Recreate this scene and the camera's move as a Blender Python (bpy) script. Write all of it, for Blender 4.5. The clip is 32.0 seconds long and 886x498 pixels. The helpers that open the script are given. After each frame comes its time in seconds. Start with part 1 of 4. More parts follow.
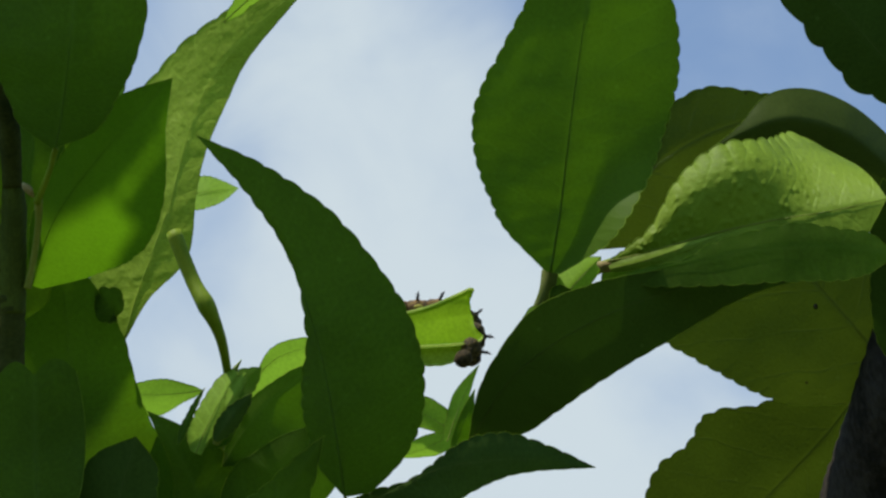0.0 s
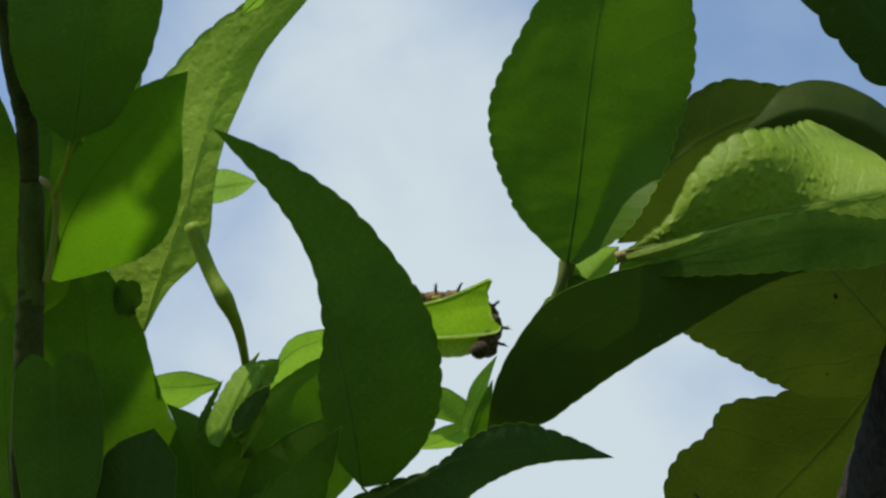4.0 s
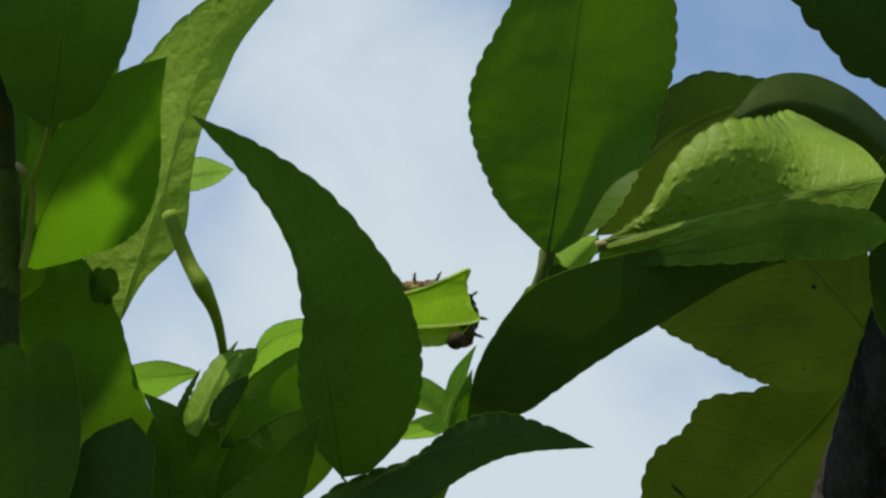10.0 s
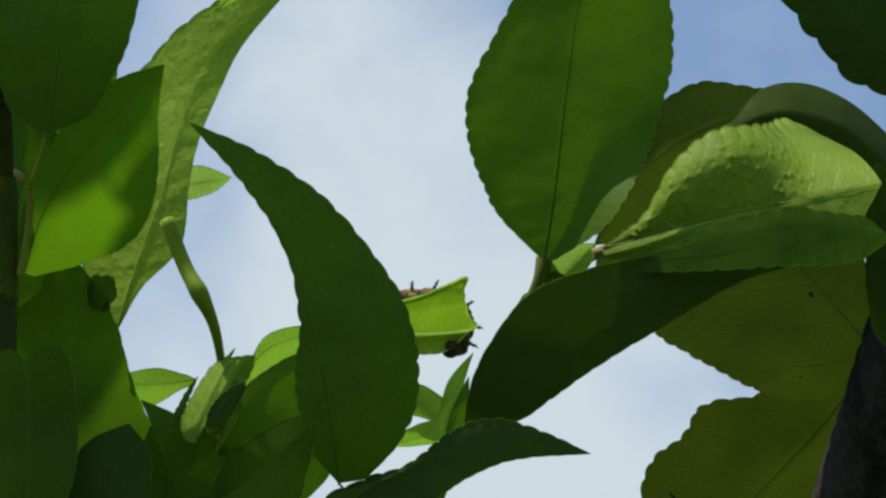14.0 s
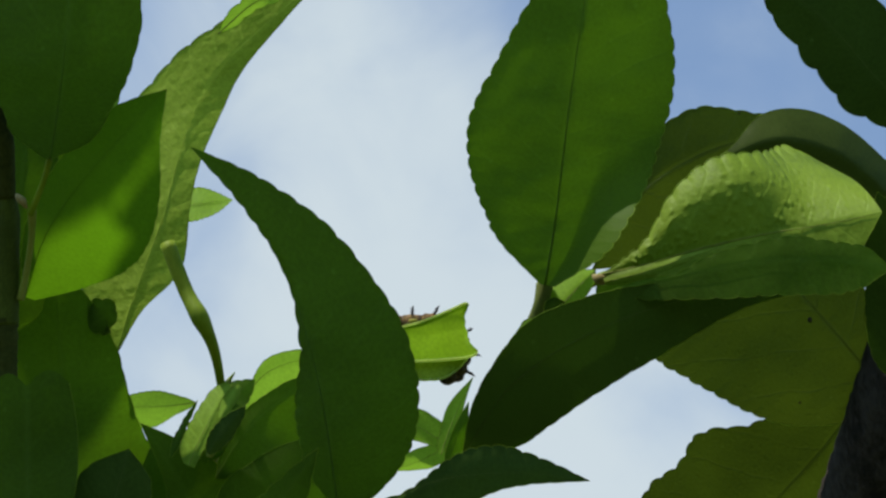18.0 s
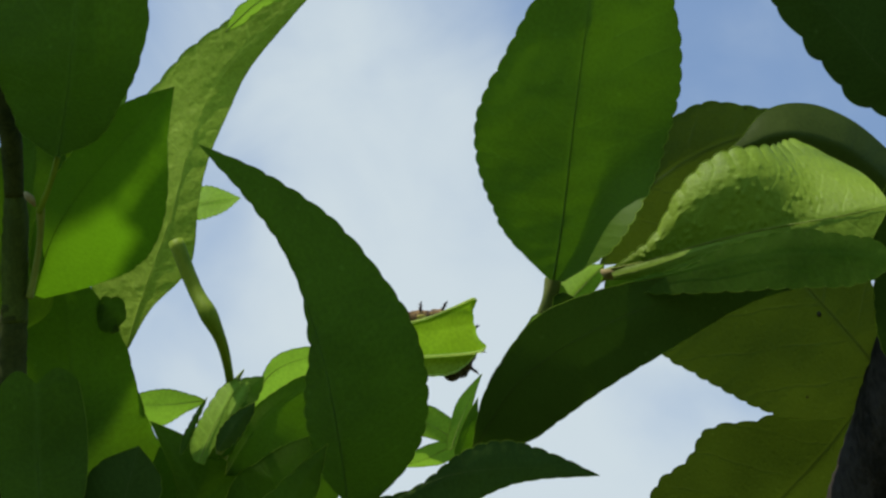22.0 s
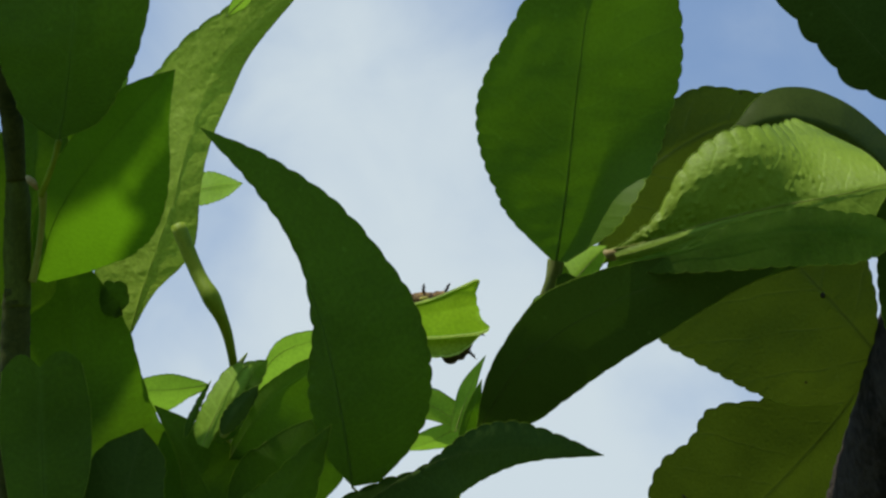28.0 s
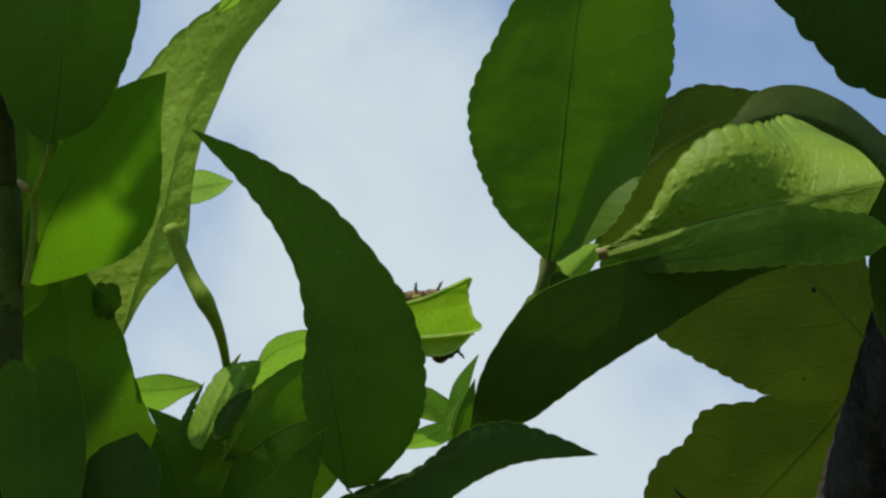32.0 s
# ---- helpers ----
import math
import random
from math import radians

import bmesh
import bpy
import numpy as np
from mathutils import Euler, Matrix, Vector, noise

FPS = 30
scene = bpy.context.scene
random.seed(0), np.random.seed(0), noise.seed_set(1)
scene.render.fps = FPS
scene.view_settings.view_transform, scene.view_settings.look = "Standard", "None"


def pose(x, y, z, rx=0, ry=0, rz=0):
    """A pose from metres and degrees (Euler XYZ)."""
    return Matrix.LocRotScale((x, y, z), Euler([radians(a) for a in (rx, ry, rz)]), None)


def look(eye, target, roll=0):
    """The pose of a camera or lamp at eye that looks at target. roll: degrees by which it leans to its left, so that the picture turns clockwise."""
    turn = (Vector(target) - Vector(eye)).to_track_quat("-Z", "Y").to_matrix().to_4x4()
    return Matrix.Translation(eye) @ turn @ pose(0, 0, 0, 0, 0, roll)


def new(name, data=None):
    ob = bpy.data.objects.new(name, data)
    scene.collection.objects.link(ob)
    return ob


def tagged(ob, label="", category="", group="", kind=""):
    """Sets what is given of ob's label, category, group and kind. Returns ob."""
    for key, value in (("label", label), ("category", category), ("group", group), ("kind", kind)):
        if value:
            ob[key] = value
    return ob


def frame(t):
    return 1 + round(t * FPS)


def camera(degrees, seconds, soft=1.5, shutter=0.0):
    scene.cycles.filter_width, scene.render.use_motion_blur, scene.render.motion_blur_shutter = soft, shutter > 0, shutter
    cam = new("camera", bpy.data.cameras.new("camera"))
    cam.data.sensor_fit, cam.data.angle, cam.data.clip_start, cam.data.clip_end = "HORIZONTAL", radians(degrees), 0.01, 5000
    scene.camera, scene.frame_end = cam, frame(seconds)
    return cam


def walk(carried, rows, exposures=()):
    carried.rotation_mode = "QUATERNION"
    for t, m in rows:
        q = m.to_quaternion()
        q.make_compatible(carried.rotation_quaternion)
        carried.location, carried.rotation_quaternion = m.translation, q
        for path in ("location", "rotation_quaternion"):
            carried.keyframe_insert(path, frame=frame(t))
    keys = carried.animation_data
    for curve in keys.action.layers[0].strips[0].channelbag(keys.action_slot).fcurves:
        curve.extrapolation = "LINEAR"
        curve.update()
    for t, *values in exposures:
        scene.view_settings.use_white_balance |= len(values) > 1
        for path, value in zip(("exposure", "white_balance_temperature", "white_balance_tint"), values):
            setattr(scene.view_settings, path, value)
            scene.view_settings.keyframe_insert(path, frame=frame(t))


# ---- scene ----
# ---- the camera and its way ----
HEAD = pose(0, 0, 1.5, 125, 0, 0)
cam = camera(30, 32.0, soft=2.5)
walk(cam, [
    (0, HEAD @ pose(-0.00096, 0.00197, 0.00113, 0.817, -1.070, 0.180)),
    (0.5, HEAD @ pose(-0.00081, 0.00284, 0.00151, 0.909, -1.062, 0.154)),
    (1, HEAD @ pose(-0.00056, 0.00345, 0.00089, 0.808, -0.954, 0.091)),
    (1.5, HEAD @ pose(-0.00018, 0.00240, 0.00097, 0.797, -0.478, 0.043)),
    (2, HEAD @ pose(-0.00088, 0.00244, 0.00108, 0.838, -0.636, 0.170)),
    (2.5, HEAD @ pose(-0.00015, 0.00257, 0.00133, 0.880, -0.534, 0.039)),
    (3, HEAD @ pose(-0.00042, 0.00134, 0.00168, 0.714, -0.272, -0.056)),
    (3.5, HEAD @ pose(0.00017, 0.00160, 0.00139, 0.654, -0.256, -0.139)),
    (5.5, HEAD @ pose(0.00111, -0.00046, 0.00062, 0.379, 0.295, -0.214)),
    (6, HEAD @ pose(0.00042, 0.00005, -0.00003, -0.009, 0.080, 0.008)),
    (6.5, HEAD @ pose(0.00090, -0.00100, -0.00010, 0.045, 0.049, -0.048)),
    (7, HEAD @ pose(0.00020, -0.00182, -0.00058, 0.173, -0.090, -0.095)),
    (7.5, HEAD @ pose(-0.00070, -0.00238, -0.00089, 0.036, -0.140, -0.043)),
    (8, HEAD @ pose(0.00003, -0.00299, -0.00114, 0.259, -0.180, 0.122)),
    (8.5, HEAD @ pose(-0.00051, -0.00166, -0.00075, 0.227, -0.334, 0.133)),
    (9, HEAD @ pose(-0.00090, -0.00218, -0.00085, 0.310, -0.421, 0.033)),
    (9.5, HEAD @ pose(-0.00044, -0.00146, -0.00036, 0.406, -0.473, 0.099)),
    (10, HEAD @ pose(-0.00138, 0.00054, -0.00051, 0.402, -1.262, -0.018)),
    (10.5, HEAD @ pose(-0.00130, 0.00086, -0.00056, 0.325, -1.006, -0.037)),
    (11, HEAD @ pose(-0.00277, 0.00231, 0.00022, 0.307, -1.145, 0.022)),
    (11.5, HEAD @ pose(-0.00152, 0.00144, 0.00001, 0.624, -0.939, 0.048)),
    (12, HEAD @ pose(-0.00141, 0.00217, 0.00063, 0.303, -0.906, 0.089)),
    (12.5, HEAD @ pose(-0.00136, 0.00084, -0.00021, 0.660, -1.046, -0.004)),
    (13, HEAD @ pose(-0.00099, 0.00051, -0.00004, 0.775, -1.068, 0.032)),
    (13.5, HEAD @ pose(-0.00065, -0.00037, 0.00017, 0.846, -1.231, -0.050)),
    (15.5, HEAD @ pose(-0.00052, -0.00171, -0.00023, 1.284, -0.882, 0.113)),
    (16, HEAD @ pose(-0.00059, -0.00135, -0.00018, 1.364, -0.698, 0.099)),
    (16.5, HEAD @ pose(-0.00058, -0.00087, 0.00018, 1.379, -0.689, 0.158)),
    (17, HEAD @ pose(-0.00071, -0.00002, 0.00013, 1.132, -0.693, 0.235)),
    (17.5, HEAD @ pose(-0.00100, 0.00053, 0.00021, 1.248, -0.936, 0.193)),
    (18, HEAD @ pose(-0.00127, 0.00203, 0.00055, 1.231, -1.327, 0.339)),
    (18.5, HEAD @ pose(-0.00016, 0.00246, 0.00148, 1.423, -1.327, 0.275)),
    (19, HEAD @ pose(-0.00104, 0.00207, 0.00111, 1.727, -1.367, 0.376)),
    (19.5, HEAD @ pose(-0.00196, 0.00283, 0.00151, 1.719, -1.067, 0.455)),
    (20, HEAD @ pose(-0.00166, 0.00252, 0.00215, 2.056, -1.261, 0.359)),
    (20.5, HEAD @ pose(-0.00130, 0.00183, 0.00156, 1.785, -1.197, 0.146)),
    (21, HEAD @ pose(-0.00083, 0.00059, 0.00095, 1.626, -0.990, 0.022)),
    (21.5, HEAD @ pose(-0.00117, 0.00020, 0.00038, 1.491, -0.838, 0.036)),
    (22, HEAD @ pose(-0.00131, 0.00077, 0.00051, 1.341, -1.041, -0.051)),
    (22.5, HEAD @ pose(-0.00101, 0.00032, -0.00011, 1.343, -0.851, -0.017)),
    (23, HEAD @ pose(-0.00112, -0.00048, 0.00015, 1.224, -0.776, -0.002)),
    (23.5, HEAD @ pose(-0.00056, -0.00048, 0.00016, 1.090, -0.665, 0.002)),
    (24, HEAD @ pose(-0.00027, -0.00099, 0.00001, 1.039, -0.755, -0.067)),
    (24.5, HEAD @ pose(-0.00001, -0.00139, 0.00035, 1.198, -0.819, -0.176)),
    (26.5, HEAD @ pose(-0.00088, -0.00209, -0.00028, 1.165, -0.741, -0.340)),
    (27, HEAD @ pose(-0.00149, -0.00135, -0.00049, 1.135, -0.805, -0.298)),
    (27.5, HEAD @ pose(-0.00166, -0.00139, -0.00015, 1.122, -0.966, -0.361)),
    (28, HEAD @ pose(-0.00103, -0.00223, 0.00026, 1.303, -0.887, -0.514)),
    (28.5, HEAD @ pose(-0.00093, -0.00295, -0.00016, 1.317, -0.832, -0.577)),
    (29, HEAD @ pose(-0.00096, -0.00294, -0.00070, 1.162, -0.856, -0.631)),
    (29.5, HEAD @ pose(-0.00112, -0.00260, -0.00006, 0.936, -0.941, -0.629)),
    (30, HEAD @ pose(-0.00147, -0.00148, -0.00109, 0.861, -0.885, -0.645)),
    (30.5, HEAD @ pose(-0.00140, 0.00076, -0.00099, 0.727, -0.652, -0.430)),
    (31, HEAD @ pose(-0.00194, 0.00018, -0.00032, 0.724, -0.846, -0.525)),
    (31.5, HEAD @ pose(-0.00215, 0.00012, 0.00014, 0.774, -0.995, -0.735)),
    (32, HEAD @ pose(-0.00255, 0.00174, 0.00010, 0.532, -1.439, -0.844)),
])

# ---- world, sun, exposure ----
PLAN = pose(0, 0.24575, 1.67207, 125, 0, 0)   # frame of the crown: x across, y up the crown, z deeper, in cm
SUN_EL, SUN_AZ = 60.0, -125.0                # degrees; azimuth from +y, clockwise
scene.view_settings.exposure = 0.0


def sky():
    w = bpy.data.worlds.new("sky")
    scene.world = w
    w.use_nodes = True
    nt = w.node_tree
    nt.nodes.clear()
    add = nt.nodes.new
    out, bg = add("ShaderNodeOutputWorld"), add("ShaderNodeBackground")
    tex = add("ShaderNodeTexSky")
    tex.sky_type, tex.sun_disc = "NISHITA", False
    tex.sun_elevation, tex.sun_rotation = radians(SUN_EL), radians(SUN_AZ)
    tex.air_density, tex.dust_density, tex.ozone_density = 1.0, 0.6, 2.0
    geo = add("ShaderNodeTexCoord")
    # thin cloud: soft noise in the direction of sight, thicker towards the horizon
    noi = add("ShaderNodeTexNoise")
    noi.inputs["Scale"].default_value, noi.inputs["Detail"].default_value = 6.0, 3.0
    noi.inputs["Roughness"].default_value = 0.5
    nt.links.new(geo.outputs["Generated"], noi.inputs["Vector"])
    wisp = add("ShaderNodeTexNoise")
    wisp.inputs["Scale"].default_value, wisp.inputs["Detail"].default_value = 13.0, 5.0
    wisp.inputs["Roughness"].default_value, wisp.inputs["Distortion"].default_value = 0.5, 0.4
    nt.links.new(geo.outputs["Generated"], wisp.inputs["Vector"])
    right, up = Vector((1, 0, 0)), PLAN.to_3x3() @ Vector((0, 1, 0))

    def dot(v):
        n = add("ShaderNodeVectorMath")
        n.operation = "DOT_PRODUCT"
        n.inputs[1].default_value = v
        nt.links.new(geo.outputs["Generated"], n.inputs[0])
        return n.outputs["Value"]

    def calc(op, a, b, c=None):
        n = add("ShaderNodeMath")
        n.operation = op
        for i, v in enumerate((a, b, c)):
            if v is None:
                continue
            if isinstance(v, (int, float)):
                n.inputs[i].default_value = v
            else:
                nt.links.new(v, n.inputs[i])
        return n.outputs[0]

    band = calc("MINIMUM", calc("ABSOLUTE", calc("ADD", calc("MULTIPLY_ADD", dot(up), 0.25, dot(right)), 0.0), 0), 0.18)
    low = calc("MULTIPLY_ADD", dot(up), -2.4, 0.44)
    v = calc("ADD", calc("MULTIPLY_ADD", band, -3.4, low), calc("MULTIPLY_ADD", noi.outputs["Fac"], 1.1, calc("MULTIPLY_ADD", wisp.outputs["Fac"], 0.8, -0.4)))
    ramp = add("ShaderNodeMapRange")
    ramp.interpolation_type = "SMOOTHSTEP"
    for i, x in enumerate((-0.15, 1.02, 0.22, 0.97), 1):
        ramp.inputs[i].default_value = x
    nt.links.new(v, ramp.inputs[0])
    mix = add("ShaderNodeMix")
    mix.data_type = "RGBA"
    nt.links.new(ramp.outputs[0], mix.inputs["Factor"])
    tint = add("ShaderNodeMix")
    tint.data_type, tint.blend_type = "RGBA", "MULTIPLY"
    tint.inputs["Factor"].default_value = 1.0
    tint.inputs["B"].default_value = (0.84, 1.2, 1.44, 1)
    nt.links.new(tex.outputs[0], tint.inputs["A"])
    nt.links.new(tint.outputs["Result"], mix.inputs["A"])
    mix.inputs["B"].default_value = CLOUD
    nt.links.new(mix.outputs["Result"], bg.inputs["Color"])
    bg.inputs["Strength"].default_value = 0.128
    nt.links.new(bg.outputs[0], out.inputs["Surface"])


CLOUD = (4.9, 5.62, 6.0, 1)
sky()
lamp = bpy.data.lights.new("sun", "SUN")
lamp.energy, lamp.angle, lamp.color = 5.0, radians(0.5), (1.0, 0.95, 0.86)
sun = new("sun", lamp)
_e, _a = radians(SUN_EL), radians(SUN_AZ)
sun.matrix_world = look(Vector((math.cos(_e) * math.sin(_a), math.cos(_e) * math.cos(_a), math.sin(_e))) * 20, (0, 0, 0))


# ---- materials ----
class Nodes:
    """Short hand for building a node tree."""

    def __init__(self, name):
        self.mat = bpy.data.materials.new(name)
        self.mat.use_nodes = True
        self.nt = self.mat.node_tree
        self.nt.nodes.clear()

    def add(self, kind, **sockets):
        n = self.nt.nodes.new("ShaderNode" + kind)
        for k, v in sockets.items():
            self.put(n.inputs[k.replace("_", " ")], v)
        return n

    def put(self, socket, v):
        if isinstance(v, bpy.types.NodeSocket):
            self.nt.links.new(v, socket)
        else:
            socket.default_value = v

    def math(self, op, a, b=0.0, c=0.0):
        n = self.nt.nodes.new("ShaderNodeMath")
        n.operation = op
        for i, v in enumerate((a, b, c)):
            self.put(n.inputs[i], v)
        return n.outputs[0]

    def mix(self, f, a, b, mode="MIX"):
        n = self.nt.nodes.new("ShaderNodeMix")
        n.data_type, n.blend_type = "RGBA", mode
        self.put(n.inputs["Factor"], f)
        self.put(n.inputs["A"], (*a, 1) if isinstance(a, tuple) else a)
        self.put(n.inputs["B"], (*b, 1) if isinstance(b, tuple) else b)
        return n.outputs["Result"]

    def span(self, v, a, b, c=0.0, d=1.0):
        n = self.nt.nodes.new("ShaderNodeMapRange")
        n.interpolation_type = "SMOOTHSTEP"
        for i, x in enumerate((v, a, b, c, d)):
            self.put(n.inputs[i], x)
        return n.outputs[0]

    def noise(self, vec, scale, detail=3.0, rough=0.55):
        return self.add("TexNoise", Vector=vec, Scale=scale, Detail=detail, Roughness=rough).outputs["Fac"]

    def bump(self, height, strength, distance):
        return self.add("Bump", Height=height, Strength=strength, Distance=distance).outputs["Normal"]

    def out(self, shader):
        o = self.nt.nodes.new("ShaderNodeOutputMaterial")
        self.nt.links.new(shader, o.inputs["Surface"])
        return self.mat


def leaf_material(name, face, face_b, through_col, share, gloss=0.5, vein=0.25, blister=0.3, spots=0.0, relief=0.00010, shine=0.04, pitch=0.52, dark_veins=0.6):
    """A leaf: waxy face, light that comes through, side veins at an angle to the rib, blisters between them."""
    k = Nodes(name)
    uv = k.add("UVMap").outputs[0]
    place = k.add("TexCoord").outputs["Object"]
    info = k.add("ObjectInfo").outputs["Random"]
    sep = k.add("SeparateXYZ", Vector=uv)
    across = k.math("ABSOLUTE", sep.outputs[0])
    wob = k.noise(uv, 0.9, 2.0)
    run = k.math("ADD", k.math("MULTIPLY_ADD", across, -0.62, sep.outputs[1]), k.math("MULTIPLY", wob, 0.45))
    saw = k.math("ABSOLUTE", k.math("SUBTRACT", k.math("FRACT", k.math("DIVIDE", run, pitch)), 0.5))
    side = k.math("MULTIPLY", k.span(saw, 0.0, 0.05 / pitch, 1.0, 0.0), k.span(k.noise(uv, 1.7, 2.0), 0.3, 0.62, 0.25, 1.0))
    net = k.add("TexVoronoi", Vector=uv, Scale=9.0)
    net.feature = "DISTANCE_TO_EDGE"
    fine = k.span(net.outputs["Distance"], 0.0, 0.12, 1.0, 0.0)
    centre = k.span(across, 0.0, 0.10, 1.0, 0.0)
    veins = k.math("MAXIMUM", k.math("MULTIPLY", side, 0.7), k.math("MAXIMUM", k.math("MULTIPLY", fine, 0.22), centre))
    big, small = k.noise(place, 60.0, 3.0), k.noise(uv, 14.0, 4.0, 0.65)
    tone = k.math("MULTIPLY_ADD", small, 0.5, k.math("MULTIPLY_ADD", k.math("ADD", info, 0.95), 0.12, k.math("MULTIPLY", big, 0.6)))
    col = k.mix(k.span(tone, 0.4, 0.95), tuple(c * 0.8 for c in face), tuple(c * 1.2 for c in face_b))
    col = k.mix(k.math("MULTIPLY", veins, vein), col, tuple(min(1.0, c * 1.9 + 0.02) for c in face_b))
    glow = k.mix(k.span(tone, 0.4, 0.95), tuple(c * 0.8 for c in through_col), tuple(c * 1.3 for c in through_col))
    glow = k.mix(k.math("MULTIPLY", veins, vein * 0.9), glow, tuple(c * dark_veins for c in through_col))
    gland = k.add("TexVoronoi", Vector=uv, Scale=2.1)
    speck = k.math("MULTIPLY", k.span(gland.outputs["Distance"], 0.05, 0.10, 1.0, 0.0), 0.2)
    col, glow = k.mix(speck, col, tuple(min(1.0, c * 2.5 + 0.03) for c in face_b)), k.mix(speck, glow, tuple(min(1.0, c * 1.5) for c in through_col))
    if spots:
        dots = k.add("TexVoronoi", Vector=uv, Scale=1.3)
        mark = k.math("MULTIPLY", k.span(dots.outputs["Distance"], 0.03, 0.06, 1.0, 0.0), spots)
        col, glow = k.mix(mark, col, (0.03, 0.025, 0.012)), k.mix(mark, glow, (0.03, 0.02, 0.005))
    pits = k.add("TexVoronoi", Vector=uv, Scale=6.5)
    lump = k.math("MULTIPLY", k.span(pits.outputs["Distance"], 0.05, 0.45, 1.0, 0.0), blister)
    high = k.math("ADD", k.math("MULTIPLY", veins, -0.6), k.math("ADD", lump, k.math("MULTIPLY", small, 0.5)))
    nrm = k.bump(high, 0.5, relief)
    rough = k.math("MULTIPLY_ADD", small, 0.25, gloss - 0.1)
    face_sh = k.add("BsdfPrincipled", Base_Color=col, Roughness=rough, Normal=nrm)
    face_sh.inputs["Specular IOR Level"].default_value = shine
    thru = k.add("BsdfTranslucent", Color=glow, Normal=nrm)
    m = k.nt.nodes.new("ShaderNodeMixShader")
    m.inputs[0].default_value = share
    k.nt.links.new(face_sh.outputs[0], m.inputs[1])
    k.nt.links.new(thru.outputs[0], m.inputs[2])
    return k.out(m.outputs[0])


def plain_material(name, a, b, scale, rough, bump=0.3, shine=0.1, depth=0.0005, grain=None):
    """Two tones in noise at two scales, with relief; grain stretches it along one axis."""
    k = Nodes(name)
    vec = k.add("TexCoord").outputs["Object"]
    if grain:
        mp = k.add("Mapping", Vector=vec)
        mp.inputs["Scale"].default_value = grain
        vec = mp.outputs[0]
    big, small = k.noise(vec, scale, 4.0), k.noise(vec, scale * 7, 4.0, 0.65)
    f = k.math("ADD", k.math("MULTIPLY", big, 0.6), k.math("MULTIPLY", small, 0.4))
    col = k.mix(k.span(f, 0.36, 0.64), a, b)
    n = k.bump(k.math("MULTIPLY_ADD", small, 0.6, big), bump, depth)
    sh = k.add("BsdfPrincipled", Base_Color=col, Roughness=k.math("MULTIPLY_ADD", small, 0.2, rough - 0.1), Normal=n)
    sh.inputs["Specular IOR Level"].default_value = shine
    return k.out(sh.outputs[0])


MATURE = leaf_material("mature_leaf", (0.033, 0.060, 0.005), (0.046, 0.082, 0.007), (0.145, 0.33, 0.006), 0.25, vein=0.18, shine=0.035, pitch=0.7, dark_veins=1.35)
THICK = leaf_material("thick_leaf", (0.031, 0.060, 0.008), (0.042, 0.078, 0.011), (0.10, 0.24, 0.010), 0.03, vein=0.08)
SOFT = leaf_material("half_grown_leaf", (0.034, 0.060, 0.007), (0.046, 0.080, 0.009), (0.15, 0.36, 0.006), 0.32, vein=0.12)
YOUNG = leaf_material("young_leaf", (0.15, 0.28, 0.016), (0.21, 0.36, 0.026), (0.29, 0.53, 0.035), 0.36, vein=0.12, blister=0.15, shine=0.05)
TENDER = leaf_material("tender_leaf", (0.16, 0.30, 0.004), (0.22, 0.38, 0.006), (0.34, 0.56, 0.008), 0.36, vein=0.08, blister=0.1, shine=0.04)
# far lighter than the mature leaf: sunlit brightness is partly put into the colour
LIT = leaf_material("sun_brightened_leaf", (0.165, 0.25, 0.014), (0.26, 0.35, 0.034), (0.26, 0.40, 0.02), 0.3, vein=0.3, blister=0.6, relief=0.00016, shine=0.04)
PALE = leaf_material("blistered_leaf", (0.080, 0.134, 0.007), (0.150, 0.220, 0.018), (0.15, 0.29, 0.010), 0.11, gloss=0.5, vein=0.3, blister=0.5, relief=0.00022, shine=0.06)
OLD = leaf_material("old_leaf", (0.036, 0.056, 0.006), (0.050, 0.068, 0.008), (0.13, 0.20, 0.010), 0.2, vein=0.55, spots=0.9, relief=0.0003, pitch=0.95, dark_veins=0.45)
SHEEN = leaf_material("glossy_leaf", (0.036, 0.056, 0.006), (0.048, 0.068, 0.009), (0.10, 0.18, 0.006), 0.08, gloss=0.42, vein=0.06, shine=0.06)
RIBGREEN = leaf_material("green_midrib", (0.045, 0.08, 0.010), (0.06, 0.10, 0.014), (0.19, 0.38, 0.012), 0.3, vein=0.0, relief=0.00003)
SHOOT = leaf_material("shoot_leaf", (0.12, 0.21, 0.012), (0.18, 0.29, 0.024), (0.22, 0.36, 0.03), 0.15, vein=0.35, blister=0.1, relief=0.00006, pitch=0.3)
EDGE = leaf_material("leaf_margin", (0.12, 0.18, 0.02), (0.17, 0.23, 0.03), (0.38, 0.55, 0.05), 0.45, vein=0.0)
TWIG = plain_material("green_twig", (0.13, 0.20, 0.008), (0.20, 0.27, 0.015), 300, 0.6, grain=(1, 1, 0.3))
DARKRIB = plain_material("dark_rib", (0.055, 0.085, 0.012), (0.075, 0.11, 0.016), 400, 0.5)
STALK = plain_material("pale_stalk", (0.17, 0.21, 0.03), (0.24, 0.26, 0.05), 400, 0.45)
CHEWED = leaf_material("chewed_margin", (0.40, 0.50, 0.14), (0.50, 0.60, 0.20), (0.80, 0.90, 0.35), 0.7, vein=0.0)
NODE = plain_material("node_scar", (0.22, 0.17, 0.06), (0.33, 0.27, 0.12), 600, 0.7)
PETIOLE = plain_material("green_brown_stalk", (0.085, 0.11, 0.018), (0.13, 0.15, 0.03), 300, 0.6)
